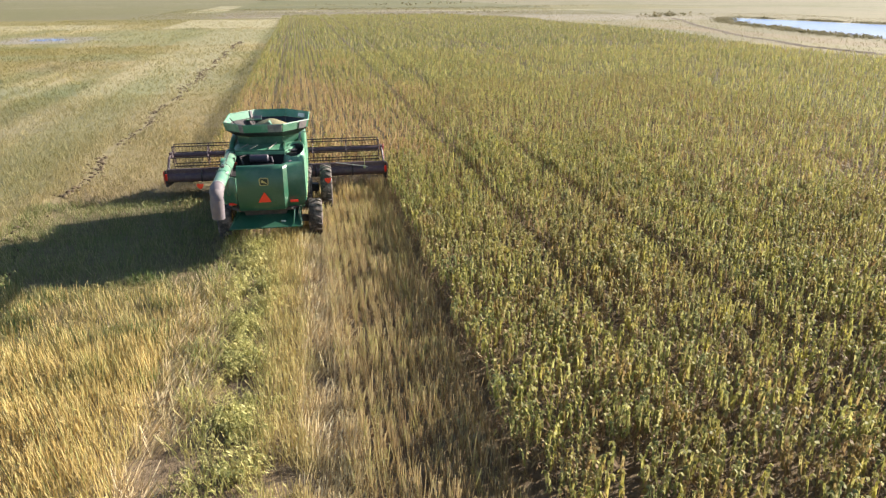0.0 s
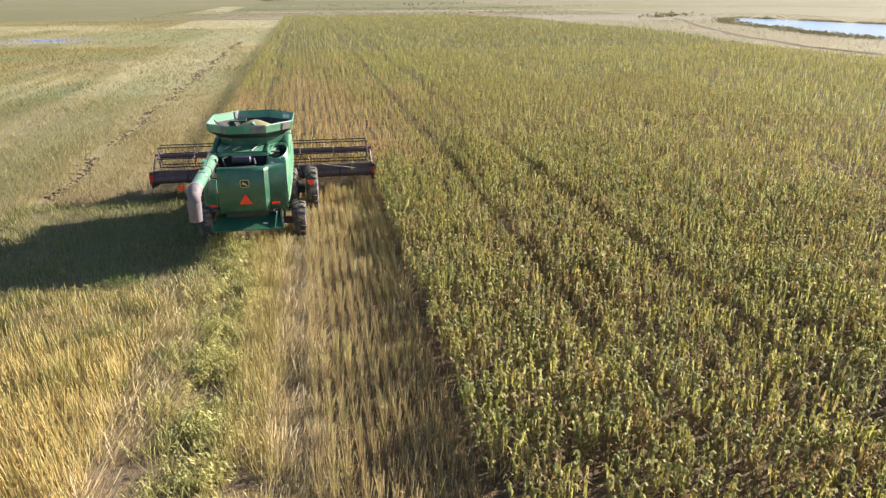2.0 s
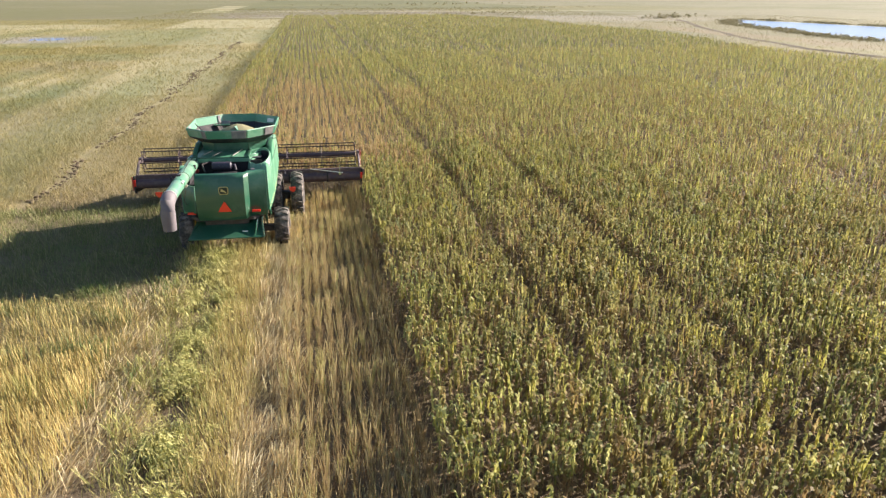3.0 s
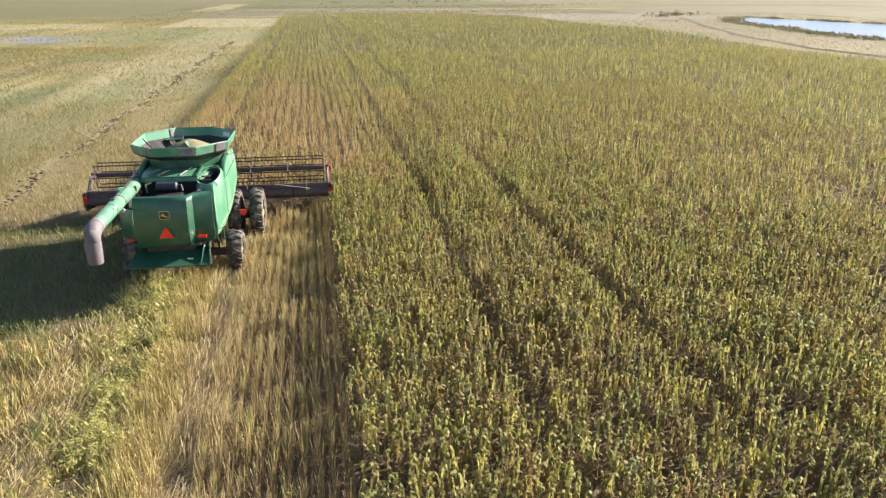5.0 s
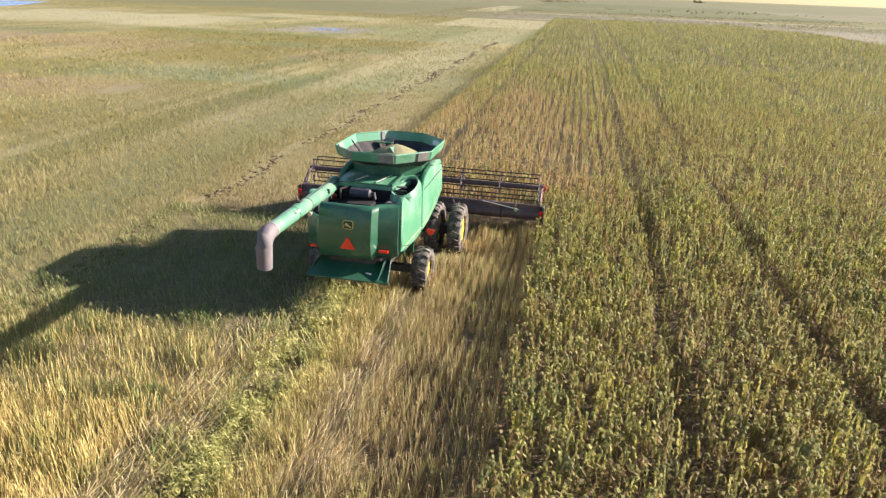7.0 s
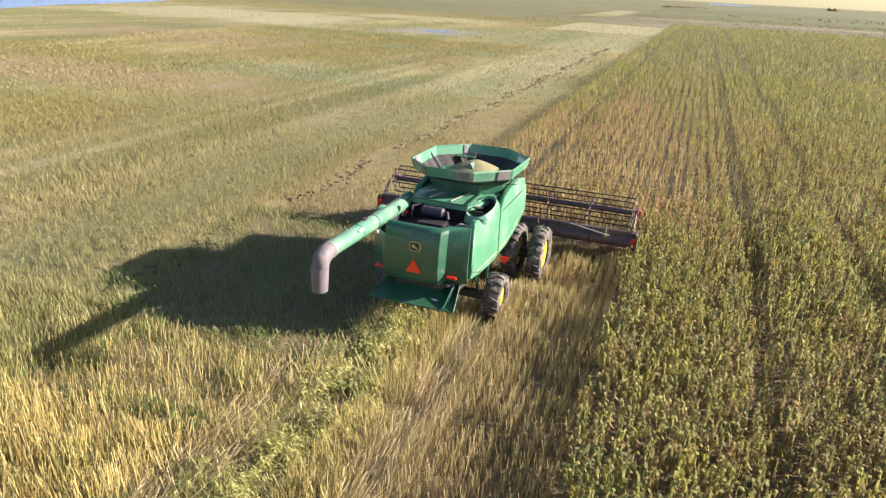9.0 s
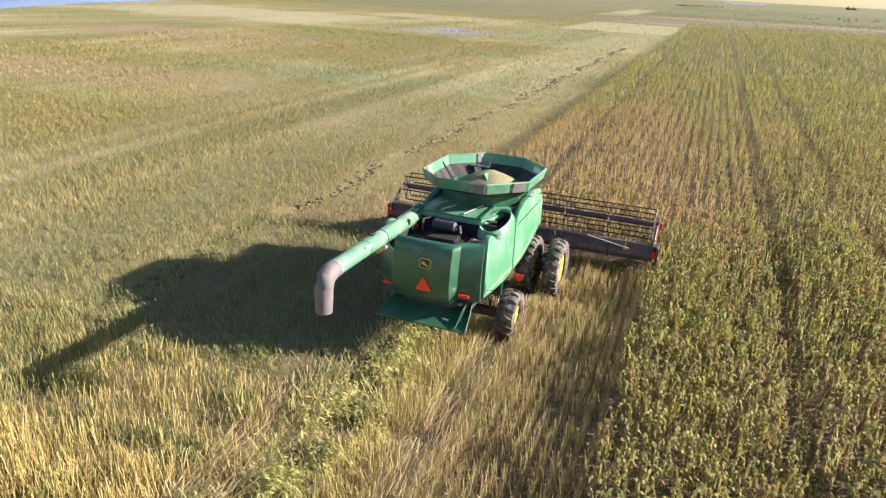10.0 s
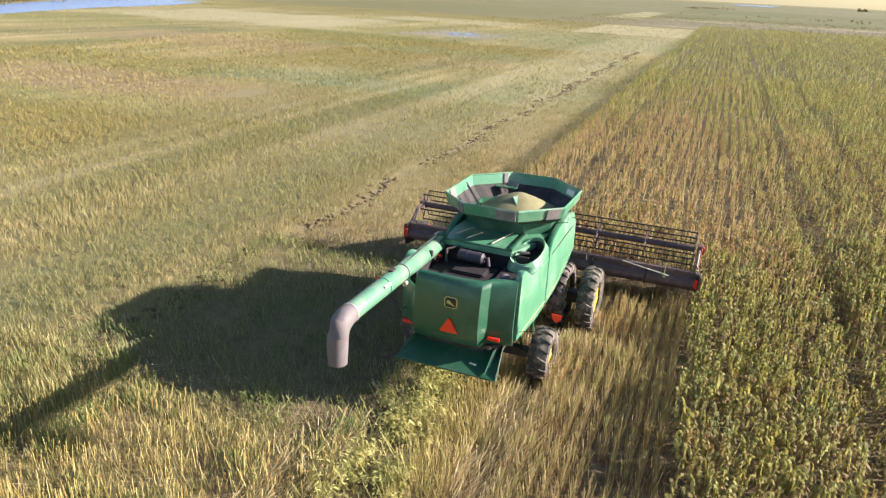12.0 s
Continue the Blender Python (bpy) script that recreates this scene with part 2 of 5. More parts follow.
STRAW = foliage("laid_straw", [(0.0, (0.46, 0.33, 0.155)), (0.5, (0.74, 0.57, 0.28)), (1.0, (0.93, 0.79, 0.47))], patch=(0.50, 0.44, 0.16), patch_scale=0.8, through=0.25)
ROWS_STALK = foliage("row_stubble", [(0.0, (0.36, 0.25, 0.12)), (0.5, (0.58, 0.44, 0.20)), (0.85, (0.78, 0.63, 0.32)), (1.0, (0.48, 0.48, 0.15))], through=0.3, plants=((0.38, 0.25, 0.125), (0.52, 0.50, 0.16)))
GRASSY = foliage("green_undergrowth", [(0.0, (0.16, 0.19, 0.06)), (0.4, (0.27, 0.28, 0.09)), (0.75, (0.43, 0.38, 0.15)), (0.92, (0.60, 0.50, 0.25)), (1.0, (0.19, 0.28, 0.08))], patch=(0.26, 0.32, 0.11), patch_scale=0.4, through=0.2)
RESIDUE = foliage("green_residue", [(0.0, (0.25, 0.27, 0.075)), (0.45, (0.56, 0.53, 0.16)), (1.0, (0.86, 0.76, 0.31))], patch=(0.66, 0.54, 0.20), patch_scale=0.9)
WEED = foliage("green_weeds", [(0.0, (0.10, 0.17, 0.05)), (0.5, (0.20, 0.29, 0.085)), (1.0, (0.36, 0.40, 0.13))], through=0.3)
MEADOW = foliage("meadow_grass", [(0.0, (0.20, 0.18, 0.06)), (0.35, (0.42, 0.34, 0.12)), (0.8, (0.74, 0.60, 0.28)), (1.0, (0.27, 0.32, 0.12))], tone=0.60, through=0.2, plants=((0.25, 0.30, 0.10), (0.70, 0.55, 0.20)))
REED = foliage("reeds", [(0.0, (0.15, 0.15, 0.065)), (0.5, (0.30, 0.26, 0.125)), (1.0, (0.44, 0.37, 0.20))])
CLOD = surface("turned_soil", (0.11, 0.075, 0.045), 0.95, spread=0.3, scale=3.0, dirt=(0.30, 0.22, 0.12), dirt_amount=0.25, bump=0.8, fine=14.0)
WATER = water_material()

# ---- mesh helpers ----


def link_mesh(name, verts, quads, material, turn=0.0):
    """One mesh object from numpy arrays of corners and four-cornered faces."""
    me = bpy.data.meshes.new(name)
    me.vertices.add(len(verts))
    me.vertices.foreach_set("co", np.ascontiguousarray(verts, dtype=np.float32).ravel())
    me.loops.add(4 * len(quads))
    me.loops.foreach_set("vertex_index", np.ascontiguousarray(quads, dtype=np.int32).ravel())
    me.polygons.add(len(quads))
    me.polygons.foreach_set("loop_start", np.arange(0, 4 * len(quads), 4, dtype=np.int32))
    me.update(calc_edges=True)
    me.materials.append(material)
    ob = new(name, me)
    ob.matrix_world = pose(0, 0, 0, 0, 0, turn)
    return ob


rng = np.random.default_rng(7)


def spread_protos(protos, pos, size, yaw, lean=None):
    """Copies of prototype plants at places, each with its size, turn about the upright and lean, as one pair of arrays."""
    vs, qs, off = [], [], 0
    which = rng.integers(0, len(protos), len(pos))
    for k, (pv, pq) in enumerate(protos):
        i = np.where(which == k)[0]
        if not len(i):
            continue
        c, s = np.cos(yaw[i])[:, None], np.sin(yaw[i])[:, None]
        z = pv[None, :, 2] * size[i][:, None]
        x0, y0 = pv[None, :, 0] * size[i][:, None], pv[None, :, 1] * size[i][:, None]
        x, y = x0 * c - y0 * s, x0 * s + y0 * c
        if lean is not None:
            x, y = x + z * lean[i, 0:1], y + z * lean[i, 1:2]
        v = np.stack([x + pos[i, 0:1], y + pos[i, 1:2], z + pos[i, 2:3]], -1).reshape(-1, 3)
        q = (pq[None] + (np.arange(len(i)) * len(pv))[:, None, None] + off).reshape(-1, 4)
        vs.append(v)
        qs.append(q)
        off += len(v)
    return np.concatenate(vs), np.concatenate(qs)


def scatter(u0, u1, v0, v1, per_m2, rows=0.0, jitter=0.05):
    """Random places in a stretch of the field; rows: the distance between drilled rows."""
    n = int((u1 - u0) * (v1 - v0) * per_m2)
    p = np.zeros((n, 3))
    p[:, 0], p[:, 1] = rng.uniform(u0, u1, n), rng.uniform(v0, v1, n)
    if rows:
        p[:, 0] = np.round(p[:, 0] / rows) * rows + rng.normal(0, jitter, n)
    return p


def blade(x, y, z, dx, dy, dz, w, face):
    """A narrow diamond from a foot along a way, w wide at its belly."""
    f = np.array((math.cos(face), math.sin(face), 0.0)) * w * 0.5
    a, d = np.array((x, y, z)), np.array((dx, dy, dz))
    return np.stack([a, a + d * 0.45 + f, a + d, a + d * 0.45 - f])


def straw(x, y, z, dx, dy, dz, w, face):
    """A stalk of even width."""
    f = np.array((math.cos(face), math.sin(face), 0.0)) * w * 0.5
    a, d = np.array((x, y, z)), np.array((dx, dy, dz))
    return np.stack([a - f, a + f, a + d + f * 0.8, a + d - f * 0.8])


def proto(pieces):
    v = np.concatenate(pieces)
    return v, np.arange(len(v)).reshape(-1, 4)


def hemp_plant(leaves, wide=1.0, foot=0.70, core=2, slim=0.016):
    """A tall seed plant, 1 m high before scaling: a leafy spike whose tip bends over like a crook."""
    out, r = [], rng
    way, hook, bow = r.uniform(0, 6.28), r.uniform(0.020, 0.042), r.uniform(0.0, 0.05)
    foot += r.uniform(-0.06, 0.06)
    neck = r.uniform(0.93, 0.97)

    def at(s):
        """The spine from the lowest leaf (0) over the neck (0.75) to the hanging tip (1)."""
        if s < 0.75:
            f = s / 0.75
            d, h = bow * f * f, foot + (neck - foot) * f
        else:
            a = (s - 0.75) / 0.25 * 2.75
            d, h = bow + hook * (1 - math.cos(a)), neck + hook * math.sin(a)
        return np.array((d * math.cos(way), d * math.sin(way), h))
    for k in range(leaves):
        s = ((k + r.random()) / leaves) ** 0.8
        x, y, h = at(s)
        a = r.uniform(0, 6.28)
        ln = r.uniform(0.034, 0.066) * (1.25 - 0.55 * s) * wide
        out.append(blade(x, y, h, ln * 0.48 * math.cos(a), ln * 0.48 * math.sin(a), -ln * r.uniform(0.4, 1.3), ln * r.uniform(0.30, 0.46), a + 1.57 + r.uniform(-0.5, 0.5)))
    for k in range(core):
        f = r.uniform(0, 3.14) if core == 1 else 1.57 * k + 0.4
        a, b = at(0.0), at(0.75)
        out.append(straw(*a, *(b - a), slim * wide, f))
    a, b, c = at(0.75), at(0.88), at(1.0)
    out.append(straw(*a, *(b - a), slim * 1.3 * wide, way + 1.57))
    out.append(blade(*b, *(c - b) * 1.2, slim * 1.9 * wide, way + 1.57))
    return proto(out)


def stems(low=7, wide=1.0):
    """Bare stem with dry brown lower leaves."""
    kinds = []
    for _ in range(7):
        pieces = [straw(0, 0, 0, rng.uniform(-0.03, 0.03), rng.uniform(-0.03, 0.03), 0.80, 0.006, rng.uniform(0, 3.14))]
        for _ in range(low):
            h, a, ln = rng.uniform(0.25, 0.82 if wide == 1.0 else 0.95), rng.uniform(0, 6.28), rng.uniform(0.065, 0.12) * wide
            pieces.append(blade(0, 0, h, ln * math.cos(a), ln * math.sin(a), -ln * rng.uniform(0.3, 1.2), ln * 0.38, a + 1.57))
        kinds.append(proto(pieces))
    return kinds


def stuff(name, label, category, material, v, q):
    return tagged(link_mesh(name, v, q, material, TURN), label, category, kind="stuff")


# ---- ground ----
def ground_sheet():
    bm = bmesh.new()
    edges = [-4800, -2000, -800, -300, -150, -80, -40, -20, -10, 0, 10, 20, 40, 80, 150, 300, 800, 2000, 4800]
    grid = [[bm.verts.new((x, y, 0)) for x in edges] for y in edges]
    for j in range(len(edges) - 1):
        for i in range(len(edges) - 1):
            bm.faces.new((grid[j][i], grid[j][i + 1], grid[j + 1][i + 1], grid[j + 1][i]))
    me = bpy.data.meshes.new("ground")
    bm.to_mesh(me)
    bm.free()
    me.materials.append(GROUND)
    return tagged(new("ground", me), "flat harvested and fallow prairie fields with bands of straw and regrowth", "ground", kind="structure")


ground_sheet()

# ---- standing crop ----
EDGE_R, EDGE_L, FRONT, END = 5.35, -3.9, 8.3, 262.0
ROW = 0.30  # distance between the drilled rows
PAIR = 2 * ROW  # further off the rows stand out two by two
TRAMS = (9.5, 13.4, 28.4, 32.3, 51.0, 55.0, -0.6)


def in_track(u, v):
    """True in the wheel tracks that cross the crop, where plants are run down and stay low."""
    hit = np.zeros(len(u), bool)
    for tr in TRAMS:
        w = 0.30 + 0.08 * np.sin(v * 0.13 + tr * 2.0) + 0.12 * np.clip((v - 20) / 60, 0, 1)
        hit |= np.abs(u - tr + 0.14 * np.sin(v * 0.21 + tr)) < w * (0.8 if tr < 0 else 1.0)
    return hit


def keep_crop(p):
    """Leaves out the cut strip and the far rounded corner, and thins the wheel tracks."""
    u, v = p[:, 0], p[:, 1]
    k = (u > EDGE_R + 0.12 * np.sin(v * 1.3)) | ((v > FRONT) & (u > EDGE_L))
    k &= ~in_track(u, v) | (rng.random(len(p)) < 0.7)
    k &= ~((v > 190) & (u > 82 - (v - 190) * 0.3)) & (u < 79 + 3 * np.sin(v * 0.06))
    k &= np.array([noise.noise((a * 0.5, b * 0.5, 3.0)) for a, b in zip(u, v)]) > -0.62
    return k


def crop(name, label, protos, material, area, per_m2, rows, tall, red=None, loose=0.10):
    p = scatter(*area, per_m2, rows, loose if rows else 0.0)
    p = p[keep_crop(p)]
    if red is not None:
        f = np.array([noise.noise((a * 0.25, b * 0.07, 9.0)) for a, b in p[:, :2]])
        share = np.clip((66 + 22 * f - p[:, 1]) / 34, 0, 1) * np.clip((12.5 + 6.0 * f - p[:, 0]) / 7.0, 0, 1) * np.clip((p[:, 1] - 5 - 4 * f) / 5, 0, 1)
        mixed = np.random.default_rng(len(p)).random(len(p)) < share * 0.86
        p = p[mixed if red else ~mixed]
    n = len(p)
    h = np.array([noise.noise((a * 0.2, b * 0.2, 5.0)) for a, b in p[:, :2]]) * 0.10
    h += np.array([noise.noise((a * 0.9, b * 0.9, 15.0)) for a, b in p[:, :2]]) * 0.10
    size = tall * (1 + h + rng.normal(0, 0.07, n))
    size *= np.clip(0.75 + (p[:, 0] - EDGE_L) * 0.26, 0.0, 1.0)  # the outer rows stand lower
    size *= np.where(in_track(p[:, 0], p[:, 1]), rng.uniform(0.60, 0.86, n), 1.0)
    yaw, lean = rng.uniform(0, 6.28, n), rng.normal(0, 0.05, (n, 2))
    v, q = spread_protos(protos, p, size, yaw, lean)
    return stuff(name, label, "crop", material, v, q), p, size, yaw, lean


NEAR = [hemp_plant(14, 1.5, 0.62, 1, 0.026) for _ in range(14)]
MID = [hemp_plant(9, 1.42, 0.58, 1, 0.021) for _ in range(10)]
WIDE = [hemp_plant(4, 1.6, 0.56, 1, 0.021) for _ in range(8)]
FAR = [hemp_plant(1, 2.0, 0.50, 1, 0.024) for _ in range(6)]


def under_leaves(kinds, p, size, yaw, lean):
    """The brown stems and withered leaves under the tops of plants further off; the farthest are dull green to look
    shaded.
    """
    v, q = spread_protos(stems(3, 1.5) if kinds is MID else stems(2, 1.6), p, size, yaw, lean)
    stuff("crop_stems", "stems and dull lower leaves of the standing crop", "stems", STEM if kinds is MID else GRASSY, v, q)


OLIVE = "tall olive-green seed crop with drooping tops in drilled rows"
BEFORE = (EDGE_L, EDGE_R - 0.4, FRONT, 14.0)
for area in ((EDGE_R - 0.4, 18.0, -21.0, -12.0), (EDGE_R - 0.4, 22.0, -12.0, -6.0), (EDGE_R - 0.4, 27.0, -6.0, 0.0), (EDGE_R - 0.4, 20.0, 0.0, 14.0), BEFORE):
    _, p, size, yaw, lean = crop("hemp_crop", OLIVE, NEAR, HEMP, area, 25.0, ROW, 1.38, red=False if area[2] >= 0 else None, loose=0.16)
    v, q = spread_protos(stems(), p, size, yaw, lean)
    stuff("crop_stems", "thin brown stems and withered lower leaves of the crop", "stems", STEM, v, q)
for area in ((EDGE_R - 0.4, 20.0, 0.0, 14.0), BEFORE):
    crop("rusty_crop", "tan and reddish-brown ripened plants before the header", NEAR, RUSTY, area, 24.0, ROW, 1.31, red=True, loose=0.13)
for area, d, kinds in (((EDGE_L, 30.0, 14.0, 44.0), 12.5, MID), ((EDGE_L, 26.0, 44.0, 84.0), 8.5, WIDE)):
    _, p, size, yaw, lean = crop("hemp_crop", OLIVE, kinds, HEMP, area, d, PAIR, 1.36, red=False)
    under_leaves(kinds, p, size, yaw, lean)
    crop("rusty_crop", "tan and reddish-brown ripened patch of the standing crop", kinds, RUSTY, area, d, PAIR, 1.31, red=True, loose=0.13)
for area, d, kinds in (((30.0, 40.0, 14.0, 44.0), 12.0, MID), ((20.0, 30.0, 0.0, 14.0), 14.0, MID), ((30.0, 46.0, 0.0, 14.0), 12.0, MID), ((27.0, 38.0, -6.0, 0.0), 10.0, MID), ((22.0, 46.0, -12.0, -6.0), 5.0, WIDE), ((46.0, 66.0, 0.0, 14.0), 6.0, WIDE), ((26.0, 82.0, 44.0, 84.0), 6.2, WIDE), ((40.0, 82.0, 14.0, 44.0), 7.0, WIDE),
                       ((EDGE_L, 84.0, 84.0, 160.0), 1.9, FAR), ((EDGE_L, 84.0, 160.0, END), 1.7, FAR),
                       ((EDGE_R, 46.0, -30.0, -21.0), 8.0, WIDE), ((18.0, 46.0, -21.0, -12.0), 7.0, WIDE), ((38.0, 46.0, -6.0, 0.0), 4.0, WIDE)):
    _, p, size, yaw, lean = crop("hemp_crop", OLIVE, kinds, HEMP, area, d, PAIR, 1.36)
    if kinds is not FAR:
        under_leaves(kinds, p, size, yaw, lean)
# dull green plants put the missing self-shade of the far crop into colour
for area, d in (((EDGE_L, 84.0, 84.0, 160.0), 2.6), ((EDGE_L, 84.0, 160.0, END), 1.4)):
    crop("hemp_crop", "dull green plants standing for shaded leaves of the distant crop", FAR, GRASSY, area, d, PAIR, 1.31)
crop("hemp_crop", "dense shaded outer rows of the standing crop", MID, HEMP, (EDGE_L, EDGE_L + 0.5, FRONT, 120.0), 12.0, 0.0, 1.31)

# ---- cut strip behind the machine ----


def stubble(name, label, material, area, per_m2, tall, width, rows=0.0, jitter=0.05, tilt=0.12, way=(0.0, 0.0), flat=1.0, leafy=0.0, gap=-0.66):
    kinds = []
    for _ in range(24):
        t = rng.normal(0, tilt, 2) + way
        pieces = [straw(0, 0, 0, t[0], t[1], flat, width / tall, rng.uniform(0, 3.14))]
        if rng.random() < leafy:
            a = rng.uniform(0, 6.28)
            pieces.append(blade(t[0] * 0.7, t[1] * 0.7, 0.7 * flat, 0.16 * math.cos(a), 0.16 * math.sin(a), rng.uniform(-0.22, 0.12), 0.045, a + 1.57))
        kinds.append(proto(pieces))
    p = scatter(*area, per_m2, rows, jitter)
    n = len(p)
    clump = np.array([noise.noise((a * 0.9, b * 0.9, 1.0)) for a, b in p[:, :2]])
    p, clump = p[clump > gap], clump[clump > gap]
    size = tall * (1 + 0.5 * clump + rng.normal(0, 0.16, len(p)))
    v, q = spread_protos(kinds, p, size, rng.normal(0, 0.15, len(p)))
    return stuff(name, label, "stubble", material, v, q)


BACK = -20.0
GOLDEN = "dense golden stubble with some green weeds"
stubble("golden_stubble", GOLDEN, GOLD, (-9.0, -1.5, -9.0, -5.0), 55, 0.44, 0.011, 0.30, 0.075, 0.14, (-0.06, 0.05), leafy=0.15)
stubble("golden_stubble", GOLDEN, GOLD, (-9.0, -2.5, BACK, -9.0), 200, 0.56, 0.011, 0.30, 0.075, 0.13, (-0.10, 0.05), leafy=0.12)
stubble("grassy_stubble", "short straw stubble grown through with green grass", MIXED, (-11.2, -1.5, -11.5, -4.5), 150, 0.30, 0.011, 0.30, 0.09, 0.25, (-0.05, 0.05), leafy=0.3)
stubble("grassy_stubble", "short straw stubble grown through with green grass", MIXED, (-14.0, -8.2, BACK, -4.0), 130, 0.38, 0.012, 0, 0, 0.25, (-0.05, 0.05), leafy=0.3)
stubble("green_undergrowth", "green grass and short stubble beside the machine", GRASSY, (-11.2, -1.5, -5.5, 6.5), 150, 0.25, 0.012, 0.30, 0.09, 0.25, (-0.05, 0.05), leafy=0.4)
stubble("green_undergrowth", "fresh green weeds among the stubble", WEED, (-10.5, -1.6, -12.0, -3.5), 70, 0.30, 0.013, 0, 0, 0.35, leafy=0.8, gap=0.25)
stubble("laid_straw", "loose pale straws lying crosswise on the stubble", STRAW, (-9.0, -1.4, -14.0, -3.5), 14, 0.55, 0.014, 0, 0, 0.8, (0.1, 0.1), 0.35)
stubble("golden_stubble", "yellow-green stubble beside the residue windrow", YELLOWISH, (0.05, 1.25, BACK, 0.5), 190, 0.52, 0.011, 0.22, 0.07, 0.15, leafy=0.2, gap=-0.4)
stubble("laid_straw", "pale straw pressed aslant by the wheels", STRAW, (-2.7, -1.2, BACK, -4.5), 115, 0.54, 0.017, 0, 0, 0.30, (0.35, 0.50), 0.60, gap=-0.25)
stubble("laid_straw", "pale straw pressed flat by the wheels", STRAW, (0.95, 2.35, BACK, 3.5), 165, 0.56, 0.016, 0, 0, 0.30, (0.20, 0.45), 0.66, gap=-0.25)
stubble("laid_straw", "loose pale straws lying crosswise in the wheel track", STRAW, (0.95, 2.4, BACK, 3.5), 40, 0.40, 0.015, 0, 0, 0.9, (0.0, 0.2), 0.12)
stubble("row_stubble", "cut stalks standing in drilled rows on dark soil", ROWS_STALK, (2.0, EDGE_R - 0.1, BACK, 7.0), 175, 0.58, 0.011, ROW, 0.04, 0.14, leafy=0.08)
stubble("row_stubble", "cut stalks standing in drilled rows on dark soil", ROWS_STALK, (-2.0, 2.4, -0.5, 7.0), 130, 0.36, 0.011, ROW, 0.04, 0.10)
stubble("row_weeds", "low brown and green weeds between the stubble rows", STEM, (1.9, EDGE_R + 0.3, BACK, 6.5), 60, 0.30, 0.010, 0, 0, 0.40, leafy=1.0)
stubble("chaff_litter", "short straw chaff lying on the soil", STRAW, (-1.4, EDGE_R, BACK, 3.0), 60, 0.15, 0.010, 0, 0, 0.8, (0, 0), 0.10)
# the field behind, thinner
stubble("golden_stubble", GOLDEN, GOLD, (-14.0, EDGE_R, -30.0, BACK), 60, 0.50, 0.018, 0.30, 0.075, 0.14)


def windrow():
    """Leafy green residue that the machine drops in a lumpy row: sprays of leaves round hollow, shaded pits."""
    lumps = []
    for _ in range(12):
        pieces = []
        for _ in range(11):
            a, lift, reach = rng.uniform(0, 6.28), rng.uniform(0.16, 0.44), rng.uniform(0.08, 0.34)
            r0 = rng.uniform(0, 0.12)
            for k in range(8):
                f = (k + rng.random()) / 8
                x, y = (r0 + reach * f) * math.cos(a), (r0 + reach * f) * math.sin(a)
                h = lift * math.sin(min(1.0, f * 1.15) * 2.2) + 0.02
                ln, b = rng.uniform(0.05, 0.11), a + rng.normal(0, 1.0)
                pieces.append(blade(x, y, h, ln * math.cos(b), ln * math.sin(b), -ln * rng.uniform(-0.2, 0.9), ln * rng.uniform(0.22, 0.40), b + 1.57 + rng.uniform(-0.6, 0.6)))
            pieces.append(straw(0, 0, 0, reach * 0.6 * math.cos(a), reach * 0.6 * math.sin(a), lift, 0.008, a + 1.57))
        lumps.append(proto(pieces))
    p = scatter(-1.25, 0.55, BACK, -1.2, 13)
    p[:, 0] = -0.45 + rng.normal(0, 0.36, len(p)) + 0.16 * np.sin(p[:, 1] * 0.7)
    keep = np.array([noise.noise((a * 1.15, b * 1.0, 6.0)) for a, b in p[:, :2]]) > -0.06
    p = p[keep]
    v, q = spread_protos(lumps, p, rng.uniform(0.75, 1.5, len(p)), rng.uniform(0, 6.28, len(p)))
    return stuff("residue_windrow", "lumpy windrow of leafy green crop residue", "residue", RESIDUE, v, q)


windrow()
stubble("green_stalks", "green weedy stalks standing through the residue windrow", RESIDUE, (-1.8, 0.3, BACK, 0.0), 60, 0.42, 0.014, 0, 0, 0.25, leafy=0.5)

# ---- open land beside the crop ----


def tufts(n_blades, wide, tall):
    out = []
    for _ in range(12):
        pieces = []
        for _ in range(n_blades):
            a, f = rng.uniform(0, 6.28), rng.uniform(0, 3.14)
            r0 = rng.uniform(0, wide)
            pieces.append(blade(r0 * math.cos(a), r0 * math.sin(a), 0, rng.normal(-0.05, 0.12), rng.normal(0, 0.12), tall * rng.uniform(0.6, 1.2), wide * 0.21, f))
        out.append(proto(pieces))
    return out


PONDS = [[(145, 224), (127, 190), (121.5, 163), (116, 132), (114, 108), (118, 82), (150, 70), (176, 96), (166, 130), (158, 163), (152, 200)],
         [(-128, 55), (-144, 91), (-161, 127), (-172, 169), (-196, 214), (-224, 200), (-200, 150), (-178, 112), (-160, 60)]]


def in_pond(p):
    """True for places in the field's own axes that lie in a pond."""
    x, y = p[:, 0] * CA - p[:, 1] * SA, p[:, 0] * SA + p[:, 1] * CA
    hit = np.zeros(len(p), bool)
    for poly in PONDS:
        c = np.zeros(len(p), bool)
        for (x0, y0), (x1, y1) in zip(poly, poly[1:] + poly[:1]):
            if y0 != y1:
                c ^= ((y0 > y) != (y1 > y)) & (x < (x1 - x0) * (y - y0) / (y1 - y0) + x0)
        hit |= c
    return hit


